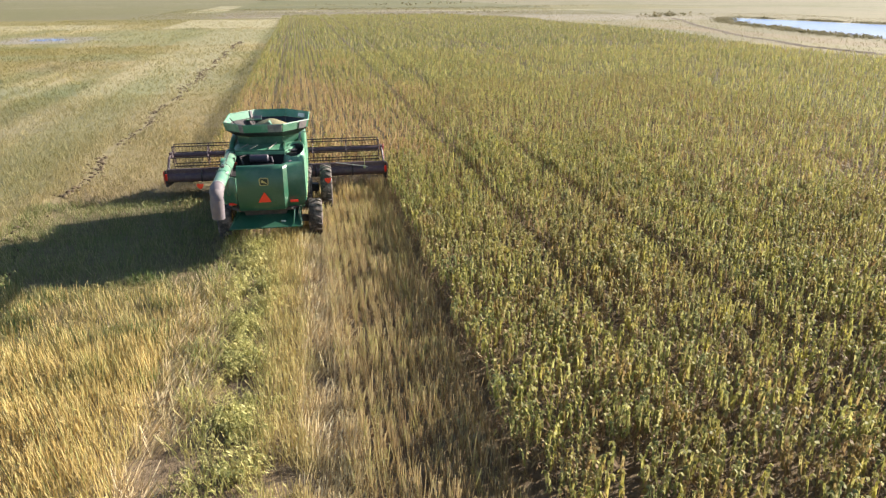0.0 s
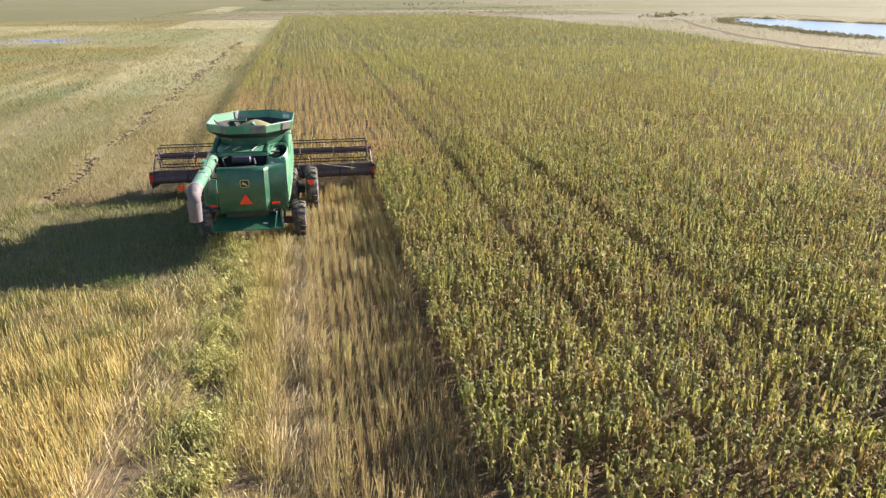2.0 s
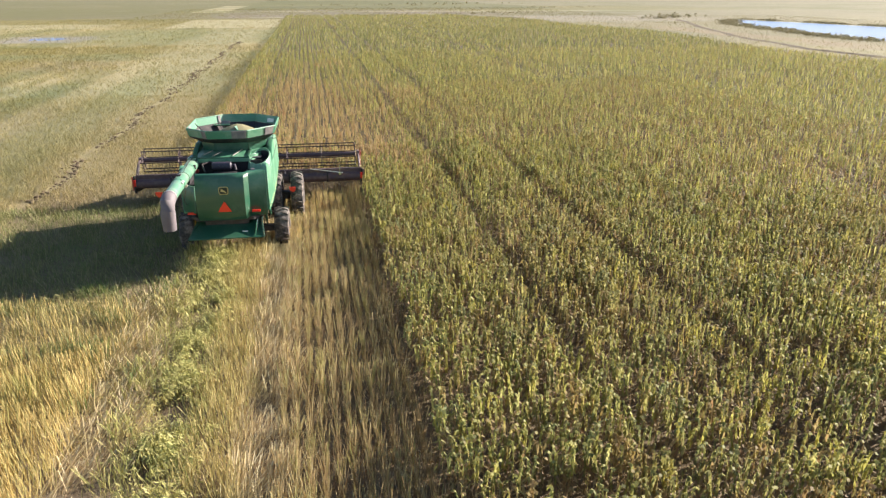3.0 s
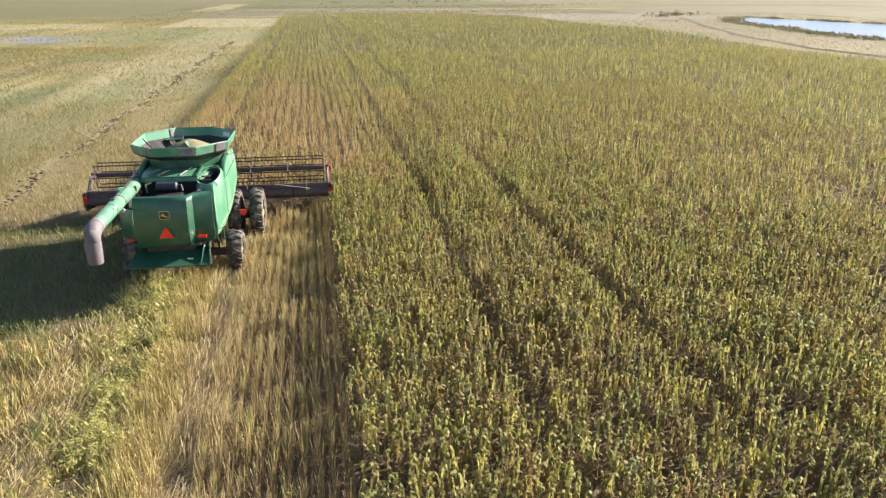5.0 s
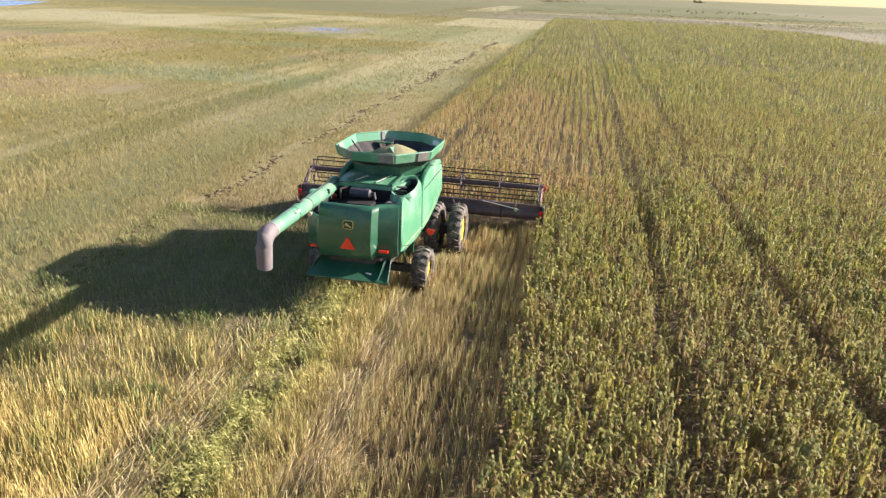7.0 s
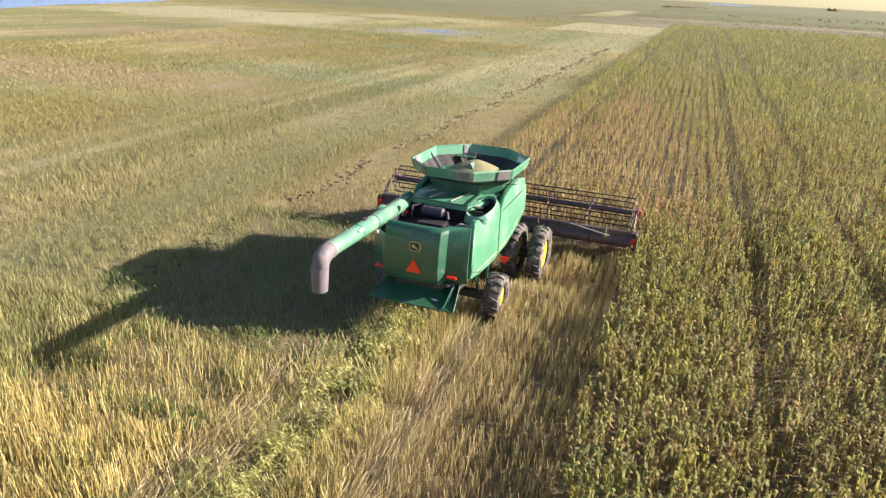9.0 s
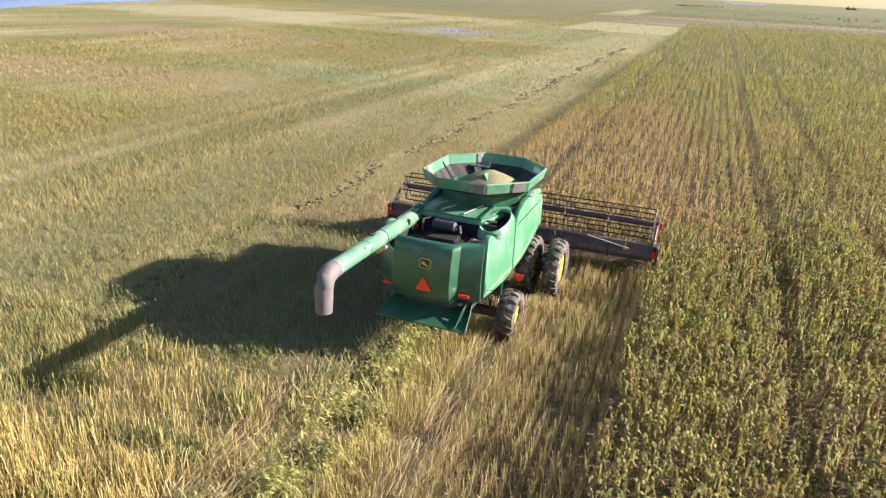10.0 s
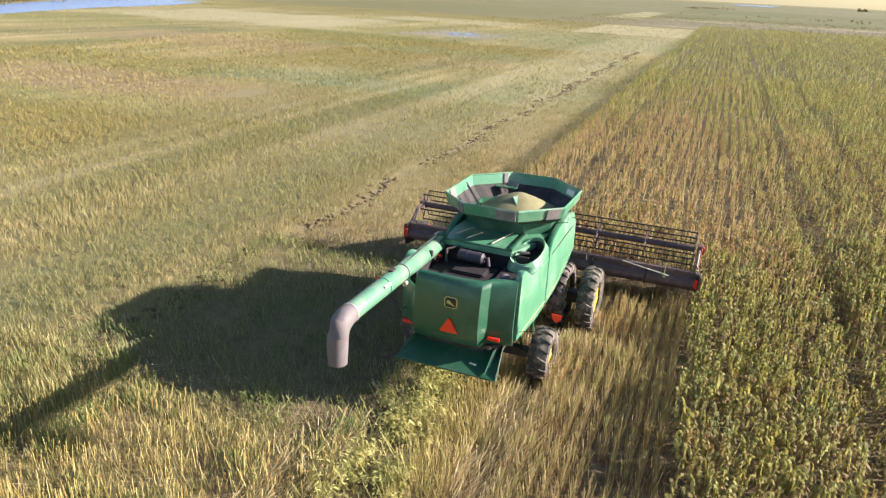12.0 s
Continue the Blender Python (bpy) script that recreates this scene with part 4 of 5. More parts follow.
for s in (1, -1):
    part("rear_shield", shield(REAR_SHIELD, s), SUNLIT_PAINT, combine, "dusty green rear side shield with sunlight in its paint", True)
    f = part("front_shield", shield(FRONT_SHIELD, s), SUNLIT_PAINT, combine, "dusty green front side shield with sunlight in its paint", True)
    part("stripe", prism([(-1.45, 2.02), (1.0, 1.93), (1.0, 1.955), (-1.45, 2.045)], "x", s * 1.49, s * 1.535, 0.004), STRIPE, combine, "faded yellow stripe along the shield")
    part("stripe", prism([(1.2, 1.95), (2.3, 2.02), (4.1, 2.66), (4.1, 2.685), (2.3, 2.045), (1.2, 1.975)], "x", s * 1.49, s * 1.535, 0.004), STRIPE, combine, "faded yellow stripe along the shield")
    part("seam_rail", prism([(1.30, 3.20), (3.95, 3.30), (3.95, 3.335), (1.30, 3.24)], "x", s * 1.50, s * 1.53, 0.004), BLACK, combine)
    part("latch", box(s * 1.50 - 0.02, s * 1.50 + 0.03, 4.10, 4.16, 2.9, 3.1, 0.008), STEEL, combine)

# air intake bowl at the right shoulder
bowl_c, bowl_n = Vector((1.13, 0.42, 3.50)), 20


def bowl_ring(r, dz, squash=0.70):
    out = []
    for k in range(bowl_n):
        a = 2 * math.pi * k / bowl_n
        y = r * math.cos(a) * 1.25
        x = r * math.sin(a) * squash
        out.append(bowl_c + Vector((x, y, dz + y * 0.28 + x * 0.20)))
    return out


def shoulder_ring(grow, dz):
    """A rounded square round the bowl, flush with the side shield."""
    out = []
    for k in range(bowl_n):
        a = 2 * math.pi * k / bowl_n
        c, s = math.cos(a), math.sin(a)
        y = 0.80 * grow * math.copysign(abs(c) ** 0.6, c)
        x = min(0.37, 0.48 * grow * math.copysign(abs(s) ** 0.6, s))
        out.append(bowl_c + Vector((x, y, dz + y * 0.16 + x * -0.12)))
    return out


part("intake_bowl", loft([shoulder_ring(1.0, -0.56), shoulder_ring(0.98, -0.26), shoulder_ring(0.90, -0.12), shoulder_ring(0.88, -0.03), bowl_ring(0.53, 0.01), bowl_ring(0.52, 0.03), bowl_ring(0.49, 0.035), bowl_ring(0.48, -0.05)], False), SUNLIT_PAINT, combine, "rounded green air intake bowl", True)
part("intake_throat", loft([bowl_ring(0.478, -0.045), bowl_ring(0.47, -0.12), bowl_ring(0.43, -0.36)], False), NEAR_BLACK, combine, "black inside of the air intake", True)
part("intake_screen", loft([bowl_ring(0.45, -0.30), bowl_ring(0.44, -0.26)]), NEAR_BLACK, combine, "dark round intake screen")
part("screen_wand", prism([(-0.10, -0.02), (0.05, -0.06), (0.26, 0.02), (0.24, 0.08), (0.0, 0.06)], "z", 3.50, 3.56, 0.015), SPOUT, combine).location = (0.95, 0.12, 0.02)

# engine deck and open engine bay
part("deck", prism([(-1.16, 0.05), (0.78, -0.02), (1.12, 0.9), (1.30, 2.0), (1.30, 4.0), (-1.30, 4.0), (-1.30, 1.2)], "z", 3.42, 3.56, 0.02), SUNLIT_PAINT, combine, "flat green engine deck")
part("deck_lip", join(prism([(-1.12, 0.06), (0.76, 0.0), (0.76, 0.07), (-1.12, 0.13)], "z", 3.555, 3.60, 0.008), box(0.66, 0.74, 0.05, 1.5, 3.555, 3.63, 0.01)), PAINT, combine)
for x, y0, y1 in ((-0.62, 0.35, 0.95), (0.12, 0.25, 1.35), (-1.0, 0.6, 1.2)):
    part("deck_rod", pipe([(x, y0, 3.60), (x + 0.25, y1, 3.62)], 0.022, 8), STEEL, combine, "pale worn steel rod on the deck")
part("bay_floor", box(-1.3, 1.3, -1.6, 0.2, 2.92, 3.0, 0.01), NEAR_BLACK, combine)
part("bay_wall", join(box(-1.3, -1.2, -1.55, 0.2, 2.95, 3.44, 0.01), box(-1.2, 1.2, 0.08, 0.18, 2.95, 3.44, 0.01)), NEAR_BLACK, combine)
part("engine_block", join(join(box(-0.75, 0.55, -1.15, -0.15, 2.98, 3.08, 0.04), box(-0.55, 0.35, -0.95, -0.35, 3.06, 3.16, 0.04)), pipe([(-0.9, -1.25, 3.04), (-0.3, -1.3, 3.08), (0.6, -1.2, 3.04)], 0.06, 10)), NEAR_BLACK, combine, "dark engine block in the open bay")
part("muffler", join(pipe([(-0.58, -0.30, 3.36), (-0.54, -0.30, 3.36), (0.10, -0.34, 3.36), (0.14, -0.34, 3.36)], [0.10, 0.15, 0.15, 0.10], 18), pipe([(0.12, -0.34, 3.36), (0.24, -0.34, 3.40), (0.28, -0.36, 3.2)], 0.05, 10)), ENGINE, combine, "grey-violet round muffler", True)
for x in (-0.32, -0.02):
    part("muffler_clamp", lathe_x([(-0.02, 0.158), (0.02, 0.158)], x, -0.32, 3.36, 18), ENGINE, combine)
part("radiator_box", box(0.62, 1.22, -1.0, -0.1, 2.98, 3.16, 0.03), NEAR_BLACK, combine)
part("filter_can", pipe([(0.98, -1.2, 3.0), (0.98, -1.2, 3.38), (0.98, -1.2, 3.42)], [0.12, 0.12, 0.06], 14), SPOUT, combine, "grey filter canister", True)
part("hose", pipe([(-0.8, -0.6, 3.2), (-0.95, -0.2, 3.4), (-0.7, 0.0, 3.45), (-0.4, -0.1, 3.38)], 0.035, 8), BLACK, combine, "", True)
part("bay_rail", join(pipe([(-1.18, -1.4, 3.42), (-1.18, 0.1, 3.55)], 0.025, 8), pipe([(-1.18, 0.1, 3.55), (-1.18, 0.1, 3.0)], 0.025, 8)), BLACK, combine)


# rear hood with a flat middle and slanted flanks
def hood_ring(z, back, grow, cut=None):
    y = -2.27 + back
    pts = [(-0.93, y + 0.0), (-0.3, y - 0.035), (0.3, y - 0.035), (0.74, y + 0.0), (0.88, y + 0.26), (1.46, y + 0.46)]
    inner = [(p[0], p[1] + 0.06) for p in reversed(pts)]
    return [(x * grow, yy, z) for x, yy in pts + inner]


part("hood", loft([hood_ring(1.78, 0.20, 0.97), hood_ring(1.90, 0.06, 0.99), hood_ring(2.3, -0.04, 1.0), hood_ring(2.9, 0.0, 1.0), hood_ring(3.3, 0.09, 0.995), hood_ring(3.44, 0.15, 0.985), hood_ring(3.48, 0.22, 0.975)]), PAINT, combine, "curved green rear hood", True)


def flank_ring(z, back):
    y = -2.22 + back
    pts = [(-0.97, y), (-1.06, y + 0.04), (-1.47, y + 0.44), (-1.48, y + 0.62)]
    return [(x, yy, z) for x, yy in pts + [(p[0] + 0.03, p[1] + 0.06) for p in reversed(pts)]]


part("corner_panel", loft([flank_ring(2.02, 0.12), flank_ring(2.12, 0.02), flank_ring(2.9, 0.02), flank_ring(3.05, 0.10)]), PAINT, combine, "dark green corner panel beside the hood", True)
part("hood_underside", prism([(-0.95, -2.0), (0.95, -2.0), (1.3, -1.55), (-1.3, -1.55)], "z", 1.72, 1.84, 0.02), BLACK, combine)
part("badge_plate", prism([(-0.16 + 0.04, 2.82), (-0.12 + 0.04, 2.78), (0.12 + 0.04, 2.78), (0.16 + 0.04, 2.82), (0.17 + 0.04, 3.0), (0.13 + 0.04, 3.06), (-0.13 + 0.04, 3.06), (-0.17 + 0.04, 3.0)], "y", -2.335, -2.29, 0.01), BADGE_GOLD, combine, "gold-edged badge")
bd = part("badge", prism([(-0.135 + 0.04, 2.83), (-0.10 + 0.04, 2.80), (0.10 + 0.04, 2.80), (0.135 + 0.04, 2.83), (0.145 + 0.04, 2.99), (0.11 + 0.04, 3.04), (-0.11 + 0.04, 3.04), (-0.145 + 0.04, 2.99)], "y", -2.342, -2.30, 0.004), BADGE, combine, "dark badge with a pale plain shape")
part("badge_shape", prism([(-0.06, 2.90), (0.05, 2.88), (0.13, 2.84), (0.14, 2.86), (0.07, 2.92), (0.01, 2.98), (-0.04, 2.98)], "y", -2.350, -2.33, 0.002), BADGE_GOLD, bd)
part("warning_triangle", prism([(-0.20, 2.16), (0.26, 2.16), (0.245, 2.20), (0.05, 2.52), (0.01, 2.52), (-0.185, 2.20)], "y", -2.375, -2.33, 0.006), ORANGE, combine, "orange-red slow vehicle triangle")
for x0, x1, y in ((0.92, 1.22, -1.98), (-1.30, -1.0, -2.02)):
    part("tail_reflector", box(x0, x1, y - 0.10, y - 0.02, 2.03, 2.11, 0.01), RED, combine, "red tail reflector strip")

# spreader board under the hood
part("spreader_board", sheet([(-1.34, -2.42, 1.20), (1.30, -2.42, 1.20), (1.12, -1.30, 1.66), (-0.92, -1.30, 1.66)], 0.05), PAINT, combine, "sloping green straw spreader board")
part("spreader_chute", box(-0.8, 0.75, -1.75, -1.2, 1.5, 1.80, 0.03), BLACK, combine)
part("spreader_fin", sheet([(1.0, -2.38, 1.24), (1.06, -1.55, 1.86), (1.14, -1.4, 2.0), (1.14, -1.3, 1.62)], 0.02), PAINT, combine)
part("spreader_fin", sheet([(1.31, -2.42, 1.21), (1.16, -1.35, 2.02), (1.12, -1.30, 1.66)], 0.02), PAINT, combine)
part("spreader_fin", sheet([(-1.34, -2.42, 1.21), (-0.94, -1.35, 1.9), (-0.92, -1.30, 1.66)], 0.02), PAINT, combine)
part("spreader_strut", pipe([(1.02, -2.1, 1.34), (1.08, -1.45, 1.95)], 0.025, 8), STEEL, combine, "pale worn steel strut")
part("spreader_mark", prism([(0.52, -2.12), (0.70, -2.15), (0.72, -2.11), (0.56, -2.09)], "z", 1.31, 1.352, 0.002), WHITE, combine)

# grain tank with flared extensions
RIM = [(-1.62, 1.22), (-0.80, 0.42), (0.72, 0.42), (1.70, 1.42), (1.72, 3.40), (0.70, 4.42), (-0.66, 4.40), (-1.64, 3.40)]
FOOT = [(-1.22, 1.85), (-0.72, 1.45), (0.62, 1.45), (1.26, 2.0), (1.28, 3.15), (0.66, 3.85), (-0.62, 3.85), (-1.24, 3.15)]
Z_RIM, Z_BAND, Z_FOOT = 4.52, 4.22, 3.90
BAND = [(x * 0.955, 2.42 + (y - 2.42) * 0.955) for x, y in RIM]
part("tank_collar", loft([[(x * 0.97, y, 3.50) for x, y in FOOT], [(x, y, 3.92) for x, y in FOOT], [(x * 0.95, 2.5 + (y - 2.5) * 0.95, 3.92) for x, y in FOOT], [(x * 0.92, 2.5 + (y - 2.5) * 0.95, 3.52) for x, y in FOOT]], False), PAINT, combine, "green grain tank wall")
part("tank_floor", prism([(x * 0.95, 2.5 + (y - 2.5) * 0.96) for x, y in FOOT], "z", 3.57, 3.62, 0), BLACK, combine)


def lerp(a, b, f):
    return tuple(p + (q - p) * f for p, q in zip(a, b))


def side_panel(i, material, name, label, f0=0.0, f1=1.0, low=BAND, z_low=Z_BAND, top=RIM, z_top=Z_RIM):
    j = (i + 1) % 8
    r0, r1 = lerp(top[i], top[j], f0), lerp(top[i], top[j], f1)
    b0, b1 = lerp(low[i], low[j], f0), lerp(low[i], low[j], f1)
    bm = sheet([(*b0, z_low), (*r0, z_top), (*r1, z_top), (*b1, z_low)], 0.03)
    return part(name, bm, material, combine, label)


def lerp_ring(f):
    """The outline of the tank wall at a share of its height."""
    return [lerp(a, b, f) for a, b in zip(BAND, RIM)]


# the skirt is black so that it looks shaded below the flared band
for i in range(8):
    side_panel(i, BLACK, "tank_skirt", "sloping underside of the grain tank, blackened as shade", low=FOOT, z_low=Z_FOOT, top=BAND, z_top=Z_BAND)
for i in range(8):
    side_panel(i, SUNLIT_PAINT, "tank_panel", "flared green grain tank extension panel")
# a rubber gusset over each joint where two panels fold
for i, f0, f1 in ((0, 0.80, 1.0), (2, 0.62, 0.92), (1, 0.62, 0.98), (7, 0.72, 0.9), (6, 0.12, 0.22)):
    g = side_panel(i, FLAP, "corner_gusset", "grey rubber corner gusset of the tank", f0, f1)
    j = (i + 1) % 8
    mid = Vector(((RIM[i][0] + RIM[j][0]) / 2, (RIM[i][1] + RIM[j][1]) / 2 - 2.4, 0)).normalized()
    out = -1 if i in (6, 7) else 1
    g.location = mid * 0.034 * out + Vector((0, 0, 0.004))
rim_bm = bmesh.new()
for i in range(8):
    j = (i + 1) % 8
    join(rim_bm, pipe([(*RIM[i], Z_RIM), (*RIM[j], Z_RIM)], 0.022, 6))
part("tank_rim", rim_bm, SUNLIT_PAINT, combine)
for a, b in (((-1.42, 1.8, 4.22), (-1.05, 1.35, 4.0)), ((-1.5, 2.6, 4.4), (-0.95, 2.2, 3.96)), ((-1.56, 2.7, 4.46), (-1.0, 2.35, 3.98))):
    part("tank_brace", pipe([a, b], 0.016, 6), BLACK, combine)
plate = side_panel(4, WHITE, "tank_window", "small pale plate inside the tank", 0.14, 0.42, low=lerp_ring(0.22), z_low=4.285, top=lerp_ring(0.72), z_top=4.435)
plate.location = Vector((-0.7, -0.7, 0.0)) * 0.05
part("tank_window", sheet([(-0.70, 4.02, 4.12), (-0.72, 4.16, 4.30), (-0.36, 4.16, 4.30), (-0.36, 4.02, 4.12)], 0.012), FLAP, combine, "small grey plate inside the tank")
part("tank_shelf", box(-1.0, -0.35, 3.72, 3.95, 4.16, 4.20, 0.01), PAINT, combine)
part("fill_auger_cover", sheet([(0.02, 2.20, 4.36), (0.20, 2.75, 4.36), (0.72, 2.10, 3.86), (0.58, 1.62, 3.86)], 0.03), TUBE_PAINT, combine, "pale green fill auger cover")
for x, y, z in ((1.40, 1.75, 3.95), (1.44, 3.6, 3.6), (1.50, 2.2, 3.85)):
    part("grab_bracket", pipe([(x, y, z), (x + 0.16, y + 0.05, z + 0.02), (x + 0.16, y + 0.05, z + 0.16)], 0.014, 6), PAINT, combine)

# cab in front of the tank
part("cab_frame", join(box(-0.95, 0.95, 4.45, 6.0, 1.9, 2.3, 0.06), box(-0.95, 0.95, 4.42, 4.6, 2.2, 3.7, 0.04)), PAINT, combine, "green cab frame")
part("cab_window", prism([(4.58, 2.28), (6.0, 2.28), (6.25, 3.0), (6.1, 3.68), (4.58, 3.68)], "x", -0.93, 0.93, 0.04), GLASS, combine, "dark cab glass")
part("cab_roof", prism([(4.40, 3.66), (6.35, 3.66), (6.30, 3.86), (5.9, 3.94), (4.45, 3.92)], "x", -1.0, 1.0, 0.05), PAINT, combine, "green cab roof", True)
part("feeder_house", prism([(4.5, 1.0), (4.5, 1.9), (6.7, 1.45), (6.7, 0.75)], "x", -0.7, 0.7, 0.03), PAINT, combine, "green feeder house")

# unloading auger folded back along the left side
root, elbow = Vector((-1.34, 0.25, 3.38)), Vector((-1.20, -4.98, 3.46))
axis = (elbow - root).normalized()
tube = part("unloading_tube", pipe([root, root + axis * 0.04, elbow - axis * 0.02, elbow], [0.20, 0.225, 0.205, 0.20], 24), TUBE_PAINT, combine, "long pale green unloading tube", True)
part("spout", pipe([elbow - axis * 0.05, elbow + axis * 0.12, elbow + Vector((0.0, -0.30, -0.08)), elbow + Vector((0.0, -0.42, -0.32)), elbow + Vector((0.0, -0.42, -0.62)), elbow + Vector((0.0, -0.42, -0.92))],
                   [0.218, 0.225, 0.23, 0.225, 0.215, 0.20], 20), SPOUT, combine, "grey-lilac plastic spout", True)
part("spout_band", pipe([elbow - axis * 0.10, elbow - axis * 0.03], 0.226, 20), STEEL, tube)
for d in (1.3, 2.55, 3.55):
    c = root + axis * d
    part("tube_band", pipe([c, c + axis * 0.03], 0.226, 20), TUBE_PAINT if d != 2.55 else BLACK, tube)
part("tube_bracket", box(-1.22, -1.06, -0.95, -0.85, 3.40, 3.55, 0.01), BLACK, tube)
part("tube_bracket", box(-1.34, -1.22, -2.9, -2.7, 3.63, 3.68, 0.01), BLACK, tube)
for k in range(3):
    part("worn_lettering_bar", box(-1.10, -1.02, -3.62 + k * 0.10, -3.55 + k * 0.10, 3.54, 3.60, 0.004), WHITE, tube, "worn white lettering bar")
part("tube_work_lamp", join(pipe([(-1.22, -2.2, 3.27), (-1.22, -2.2, 3.14)], 0.02, 6), pipe([(-1.22, -2.24, 3.10), (-1.22, -2.12, 3.10)], 0.06, 10)), STEEL, combine)
part("tube_cable", pipe([root + Vector((0.02, -0.1, 0.23)), root + Vector((0.03, -1.2, 0.25)), root + Vector((0.1, -2.5, 0.24)), root + Vector((0.2, -2.62, 0.0))], 0.012, 6), BLACK, tube)
part("tube_turret", join(pipe([(-1.34, 0.35, 2.6), (-1.34, 0.35, 3.38)], 0.23, 18), pipe([(-1.34, 0.35, 3.36), (-1.34, 0.30, 3.44), (-1.34, 0.2, 3.42)], [0.235, 0.24, 0.215], 18)), PAINT, combine, "green unloading auger turret", True)
part("tube_rest", join(pipe([(-1.2, -0.2, 3.0), (-1.2, -0.15, 3.3)], 0.04, 8), box(-1.3, -1.08, -0.28, -0.18, 3.12, 3.22, 0.01)), HEADER_RED, combine)
part("trailing_cable", pipe([(-1.15, -2.6, 3.1), (-1.25, -2.6, 2.7), (-1.25, -2.3, 2.45), (-1.2, -2.1, 2.45)], 0.012, 6), BLACK, combine)

# warning plates on arms at the rear corners
for s in (1, -1):
    arm = part("marker_arm", pipe([(s * 1.42, -1.5, 2.1), (s * 1.9, -1.4, 2.2), (s * 2.34, -1.28, 2.5)], 0.009, 6), BLACK, combine)
    part("marker_plate", prism([(s * 2.23, 2.70), (s * 2.49, 2.70), (s * 2.46, 2.58), (s * 2.39, 2.50), (s * 2.33, 2.50), (s * 2.26, 2.58)], "y", -1.32, -1.29, 0.006), ORANGE, arm, "orange-red marker plate")

# ---- header ----
HW, HZ = 5.2, 0.72
header = part("header_frame", join(join(box(-HW, HW, 6.62, 6.82, HZ + 0.52, HZ + 0.74, 0.03), prism([(6.72, HZ + 0.58), (6.58, HZ + 0.54), (6.50, HZ + 0.44), (6.47, HZ + 0.32), (6.51, HZ + 0.20), (6.62, HZ + 0.12), (6.72, HZ + 0.10)], "x", -HW, HW, 0.02)), box(-HW, HW, 6.70, 6.84, HZ + 0.10, HZ + 0.20, 0.03)), MAROON, combine, "long dark maroon header frame")
for k in range(5):
    x = -HW + 1.6 + k * (2 * HW - 3.2) / 4
    if abs(x) > 0.8:
        part("frame_post", prism([(6.46, HZ + 0.14), (6.62, HZ + 0.08), (6.66, HZ + 0.72), (6.50, HZ + 0.60), (6.45, HZ + 0.45)], "x", x - 0.035, x + 0.035, 0.008), BLACK, header)
part("draper_belt", sheet([(-HW, 6.84, HZ + 0.10), (HW, 6.84, HZ + 0.10), (HW, 8.22, HZ - 0.14), (-HW, 8.22, HZ - 0.14)], 0.04), BELT, header, "black canvas draper belt")
cb = box(-HW, HW, 8.22, 8.32, HZ - 0.20, HZ - 0.12, 0.01)
for k in range(68):
    x = -HW + 0.08 + k * 0.1525
    join(cb, prism([(x - 0.025, 8.30), (x + 0.025, 8.30), (x, 8.44)], "z", HZ - 0.18, HZ - 0.14, 0))
part("cutter_bar", cb, BLACK, header, "cutter bar with knife guards")
for s in (1, -1):
    e = part("end_sheet", prism([(6.5, HZ - 0.08), (8.15, HZ - 0.26), (8.85, HZ - 0.20), (8.4, HZ + 0.28), (7.5, HZ + 0.58), (6.5, HZ + 0.74)], "x", s * HW, s * (HW + 0.09), 0.02), BLACK, header, "dark header end sheet")
    part("end_shield", prism([(6.52, HZ + 0.05), (7.15, HZ + 0.02), (7.15, HZ + 0.60), (6.52, HZ + 0.70)], "x", s * (HW + 0.09), s * (HW + 0.16), 0.02), FLAP if s > 0 else HEADER_RED, e, "")
    part("end_light", box(s * (HW + 0.02) - 0.05, s * (HW + 0.02) + 0.05, 6.44, 6.52, HZ + 0.25, HZ + 0.55, 0.01), RED, e, "red reflector on the header end")
    part("crop_divider", loft([[(s * (HW + 0.02), 8.3, HZ - 0.22), (s * (HW + 0.14), 8.3, HZ - 0.22), (s * (HW + 0.14), 8.3, HZ + 0.26), (s * (HW + 0.02), 8.3, HZ + 0.26)],
                               [(s * (HW + 0.06), 9.3, HZ - 0.26), (s * (HW + 0.10), 9.3, HZ - 0.26), (s * (HW + 0.10), 9.3, HZ - 0.18), (s * (HW + 0.06), 9.3, HZ - 0.18)]]), HEADER_RED, e, "red crop divider")
part("gauge_rod", pipe([(2.8, 6.55, HZ + 0.78), (4.35, 6.45, HZ + 0.56)], 0.018, 6), WHITE, header, "white rod on the frame")
part("gauge_stand", join(pipe([(4.2, 6.5, HZ + 0.5), (4.2, 6.5, HZ + 0.95)], 0.014, 6), box(4.14, 4.26, 6.46, 6.54, HZ + 0.46, HZ + 0.58, 0.01)), STRIPE, header)
part("hydraulic_hose", pipe([(0.9, 6.4, HZ + 0.72), (1.6, 6.36, HZ + 0.80), (1.62, 6.4, HZ + 0.62)], 0.03, 8), ENGINE, header, "", True)
part("hydraulic_hose", pipe([(-0.9, 6.4, HZ + 0.7), (-1.8, 6.36, HZ + 0.82), (-3.2, 6.5, HZ + 0.76)], 0.03, 8), ENGINE, header, "", True)

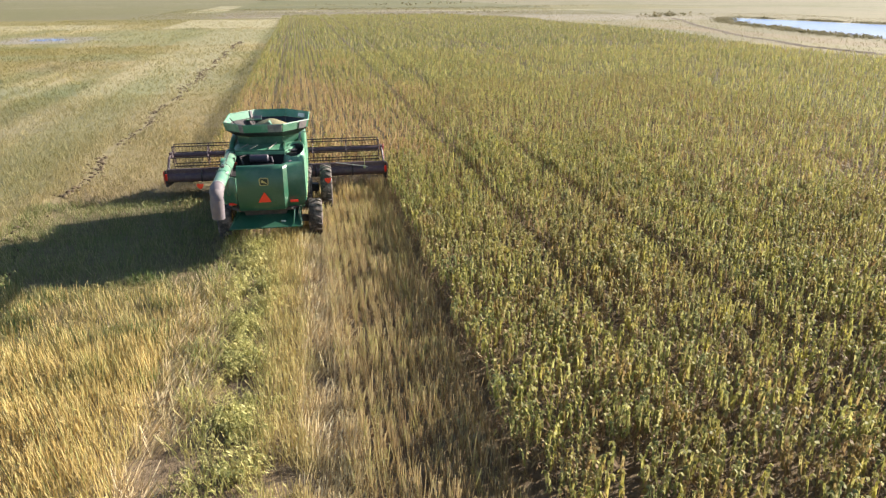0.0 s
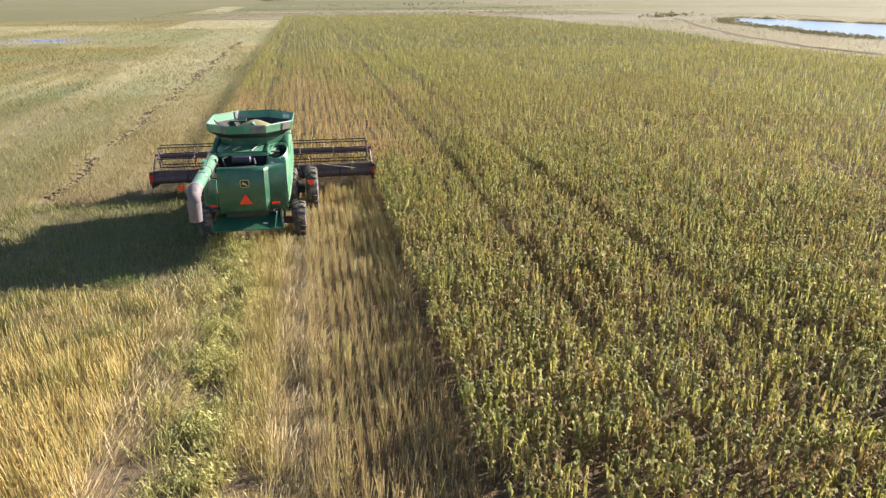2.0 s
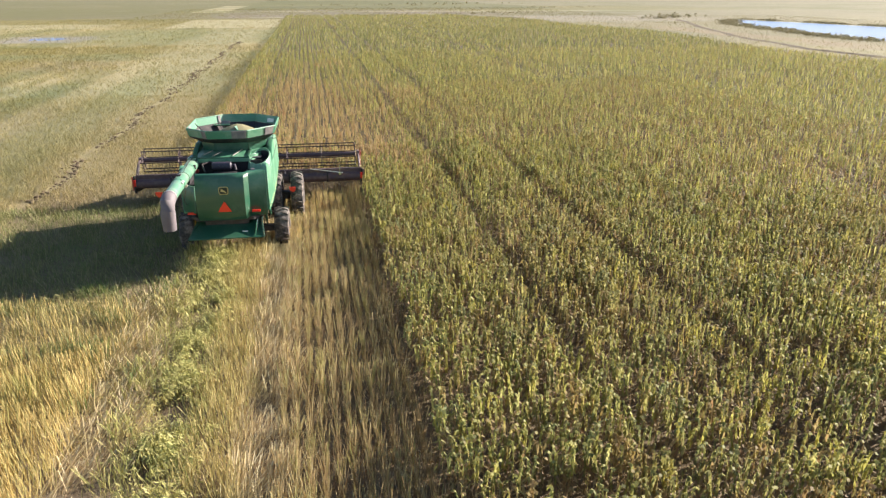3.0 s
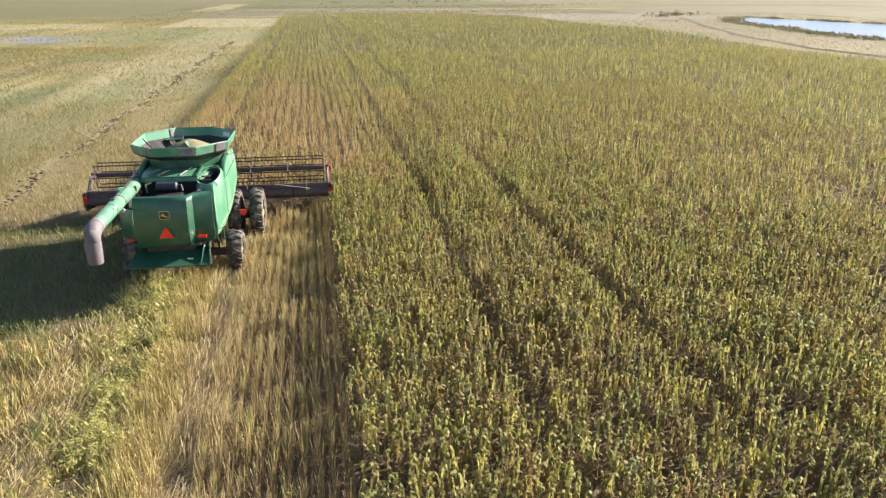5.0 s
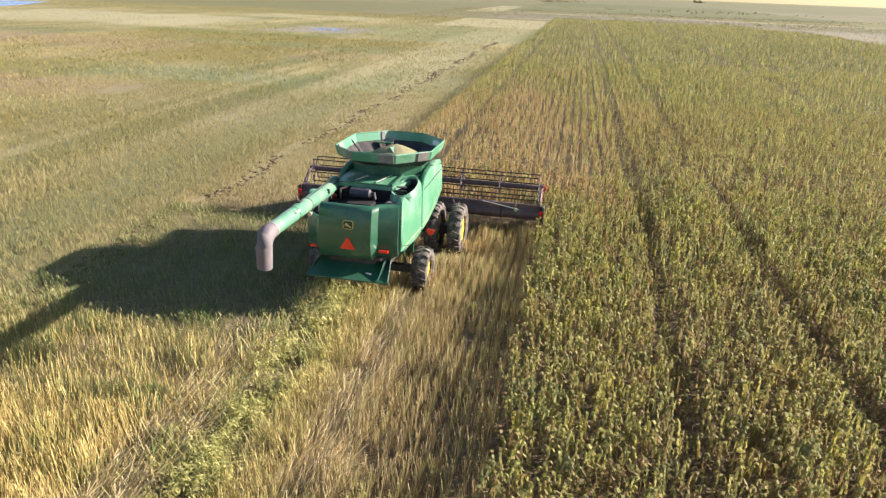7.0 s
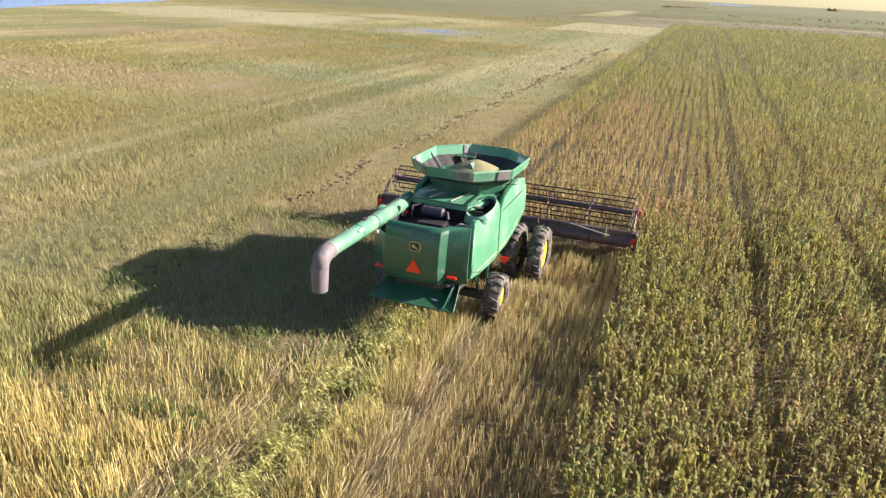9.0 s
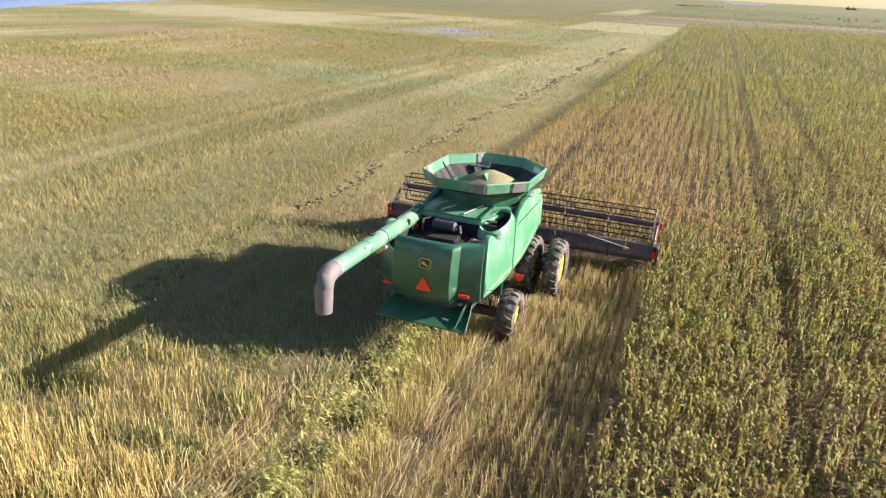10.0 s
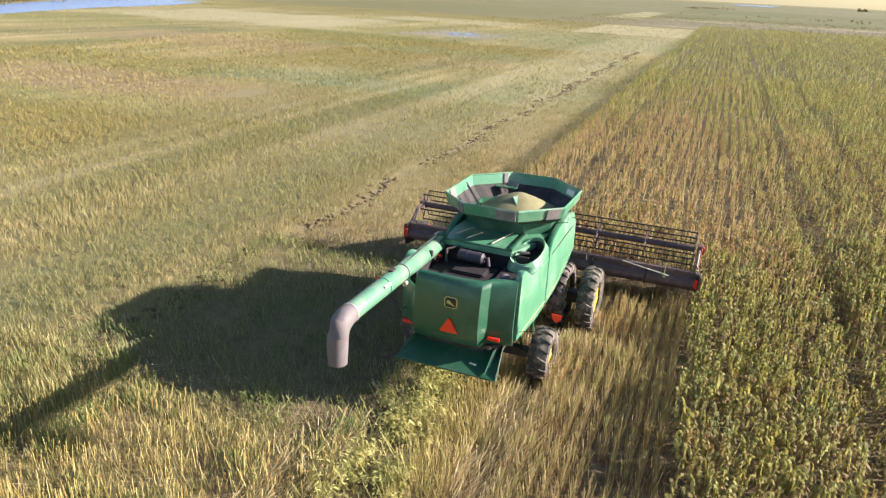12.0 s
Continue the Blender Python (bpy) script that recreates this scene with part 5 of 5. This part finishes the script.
# reel: a central tube, six tined bats and spider arms
RY, RZ, RR = 7.75, 1.92, 0.56
reel = part("reel_tube", pipe([(-5.02, RY, RZ), (5.02, RY, RZ)], 0.105, 16), MAROON, combine, "dark reel with six tined bats", True)
bat_angles = [radians(62 + 60 * k) for k in range(6)]
for a in bat_angles:
    by, bz = RY + RR * math.cos(a), RZ + RR * math.sin(a)
    bm = pipe([(-5.0, by, bz), (5.0, by, bz)], 0.024, 8)
    for k in range(66):
        x = -4.95 + k * 0.1523
        join(bm, loft([[(x - 0.007, by - 0.007, bz), (x + 0.007, by - 0.007, bz), (x, by + 0.008, bz)], [(x - 0.006, by - 0.07, bz - 0.22), (x + 0.006, by - 0.07, bz - 0.22), (x, by - 0.055, bz - 0.22)]]))
    part("bat", bm, BLACK, reel, "thin dark bat with hanging tines")
for x in (-5.0, -3.35, -1.7, 1.7, 3.35, 5.0):
    bm = bmesh.new()
    for a in bat_angles:
        join(bm, pipe([(x, RY, RZ), (x, RY + RR * math.cos(a), RZ + RR * math.sin(a))], 0.022, 6))
    for a, b in zip(bat_angles, bat_angles[1:] + bat_angles[:1]):
        join(bm, pipe([(x, RY + RR * 0.8 * math.cos(a), RZ + RR * 0.8 * math.sin(a)), (x, RY + RR * 0.8 * math.cos(b), RZ + RR * 0.8 * math.sin(b))], 0.014, 6))
    part("spider_arm", bm, MAROON, reel)
for x in (-5.14, 5.14):
    arm = part("reel_arm", join(pipe([(x, 6.7, HZ + 0.72), (x, 7.3, RZ - 0.02), (x, 8.2, RZ + 0.05)], 0.05, 8), box(x - 0.07, x + 0.07, RY - 0.14, RY + 0.14, RZ - 0.14, RZ + 0.14, 0.02)), MAROON, combine, "dark reel arm at the header end")
    part("lift_cylinder", pipe([(x, 6.9, HZ + 0.6), (x, 7.35, RZ - 0.1)], 0.035, 8), BLACK, arm)
part("drive_motor", join(box(5.06, 5.30, RY - 0.12, RY + 0.12, RZ - 0.12, RZ + 0.12, 0.03), pipe([(5.2, RY, RZ + 0.1), (5.22, 7.2, RZ + 0.32), (5.2, 6.8, HZ + 0.8)], 0.02, 6)), HEADER_RED, combine, "red reel drive motor")

# heap of threshed grain in the tank
heap = []
for r, z in ((0.84, 3.63), (0.98, 3.95), (0.80, 4.07), (0.50, 4.23), (0.22, 4.36), (0.04, 4.41)):
    heap.append([(0.12 + (r * 1.12 + 0.05 * noise.noise((math.cos(a) * 2, math.sin(a) * 2, z * 3))) * math.cos(a), 2.62 + (r * 1.15 + 0.06 * noise.noise((math.cos(a) * 2, math.sin(a) * 2, z * 3 + 7))) * math.sin(a), z) for a in [2 * math.pi * k / 28 for k in range(28)]])
pile = part("grain_mound", loft(heap), GRAIN, None, "cone of olive-beige threshed grain in the open tank", True)
tagged(pile, category="grain")
pile.matrix_world = pose(0, 0, 0, 0, 0, 1.2)
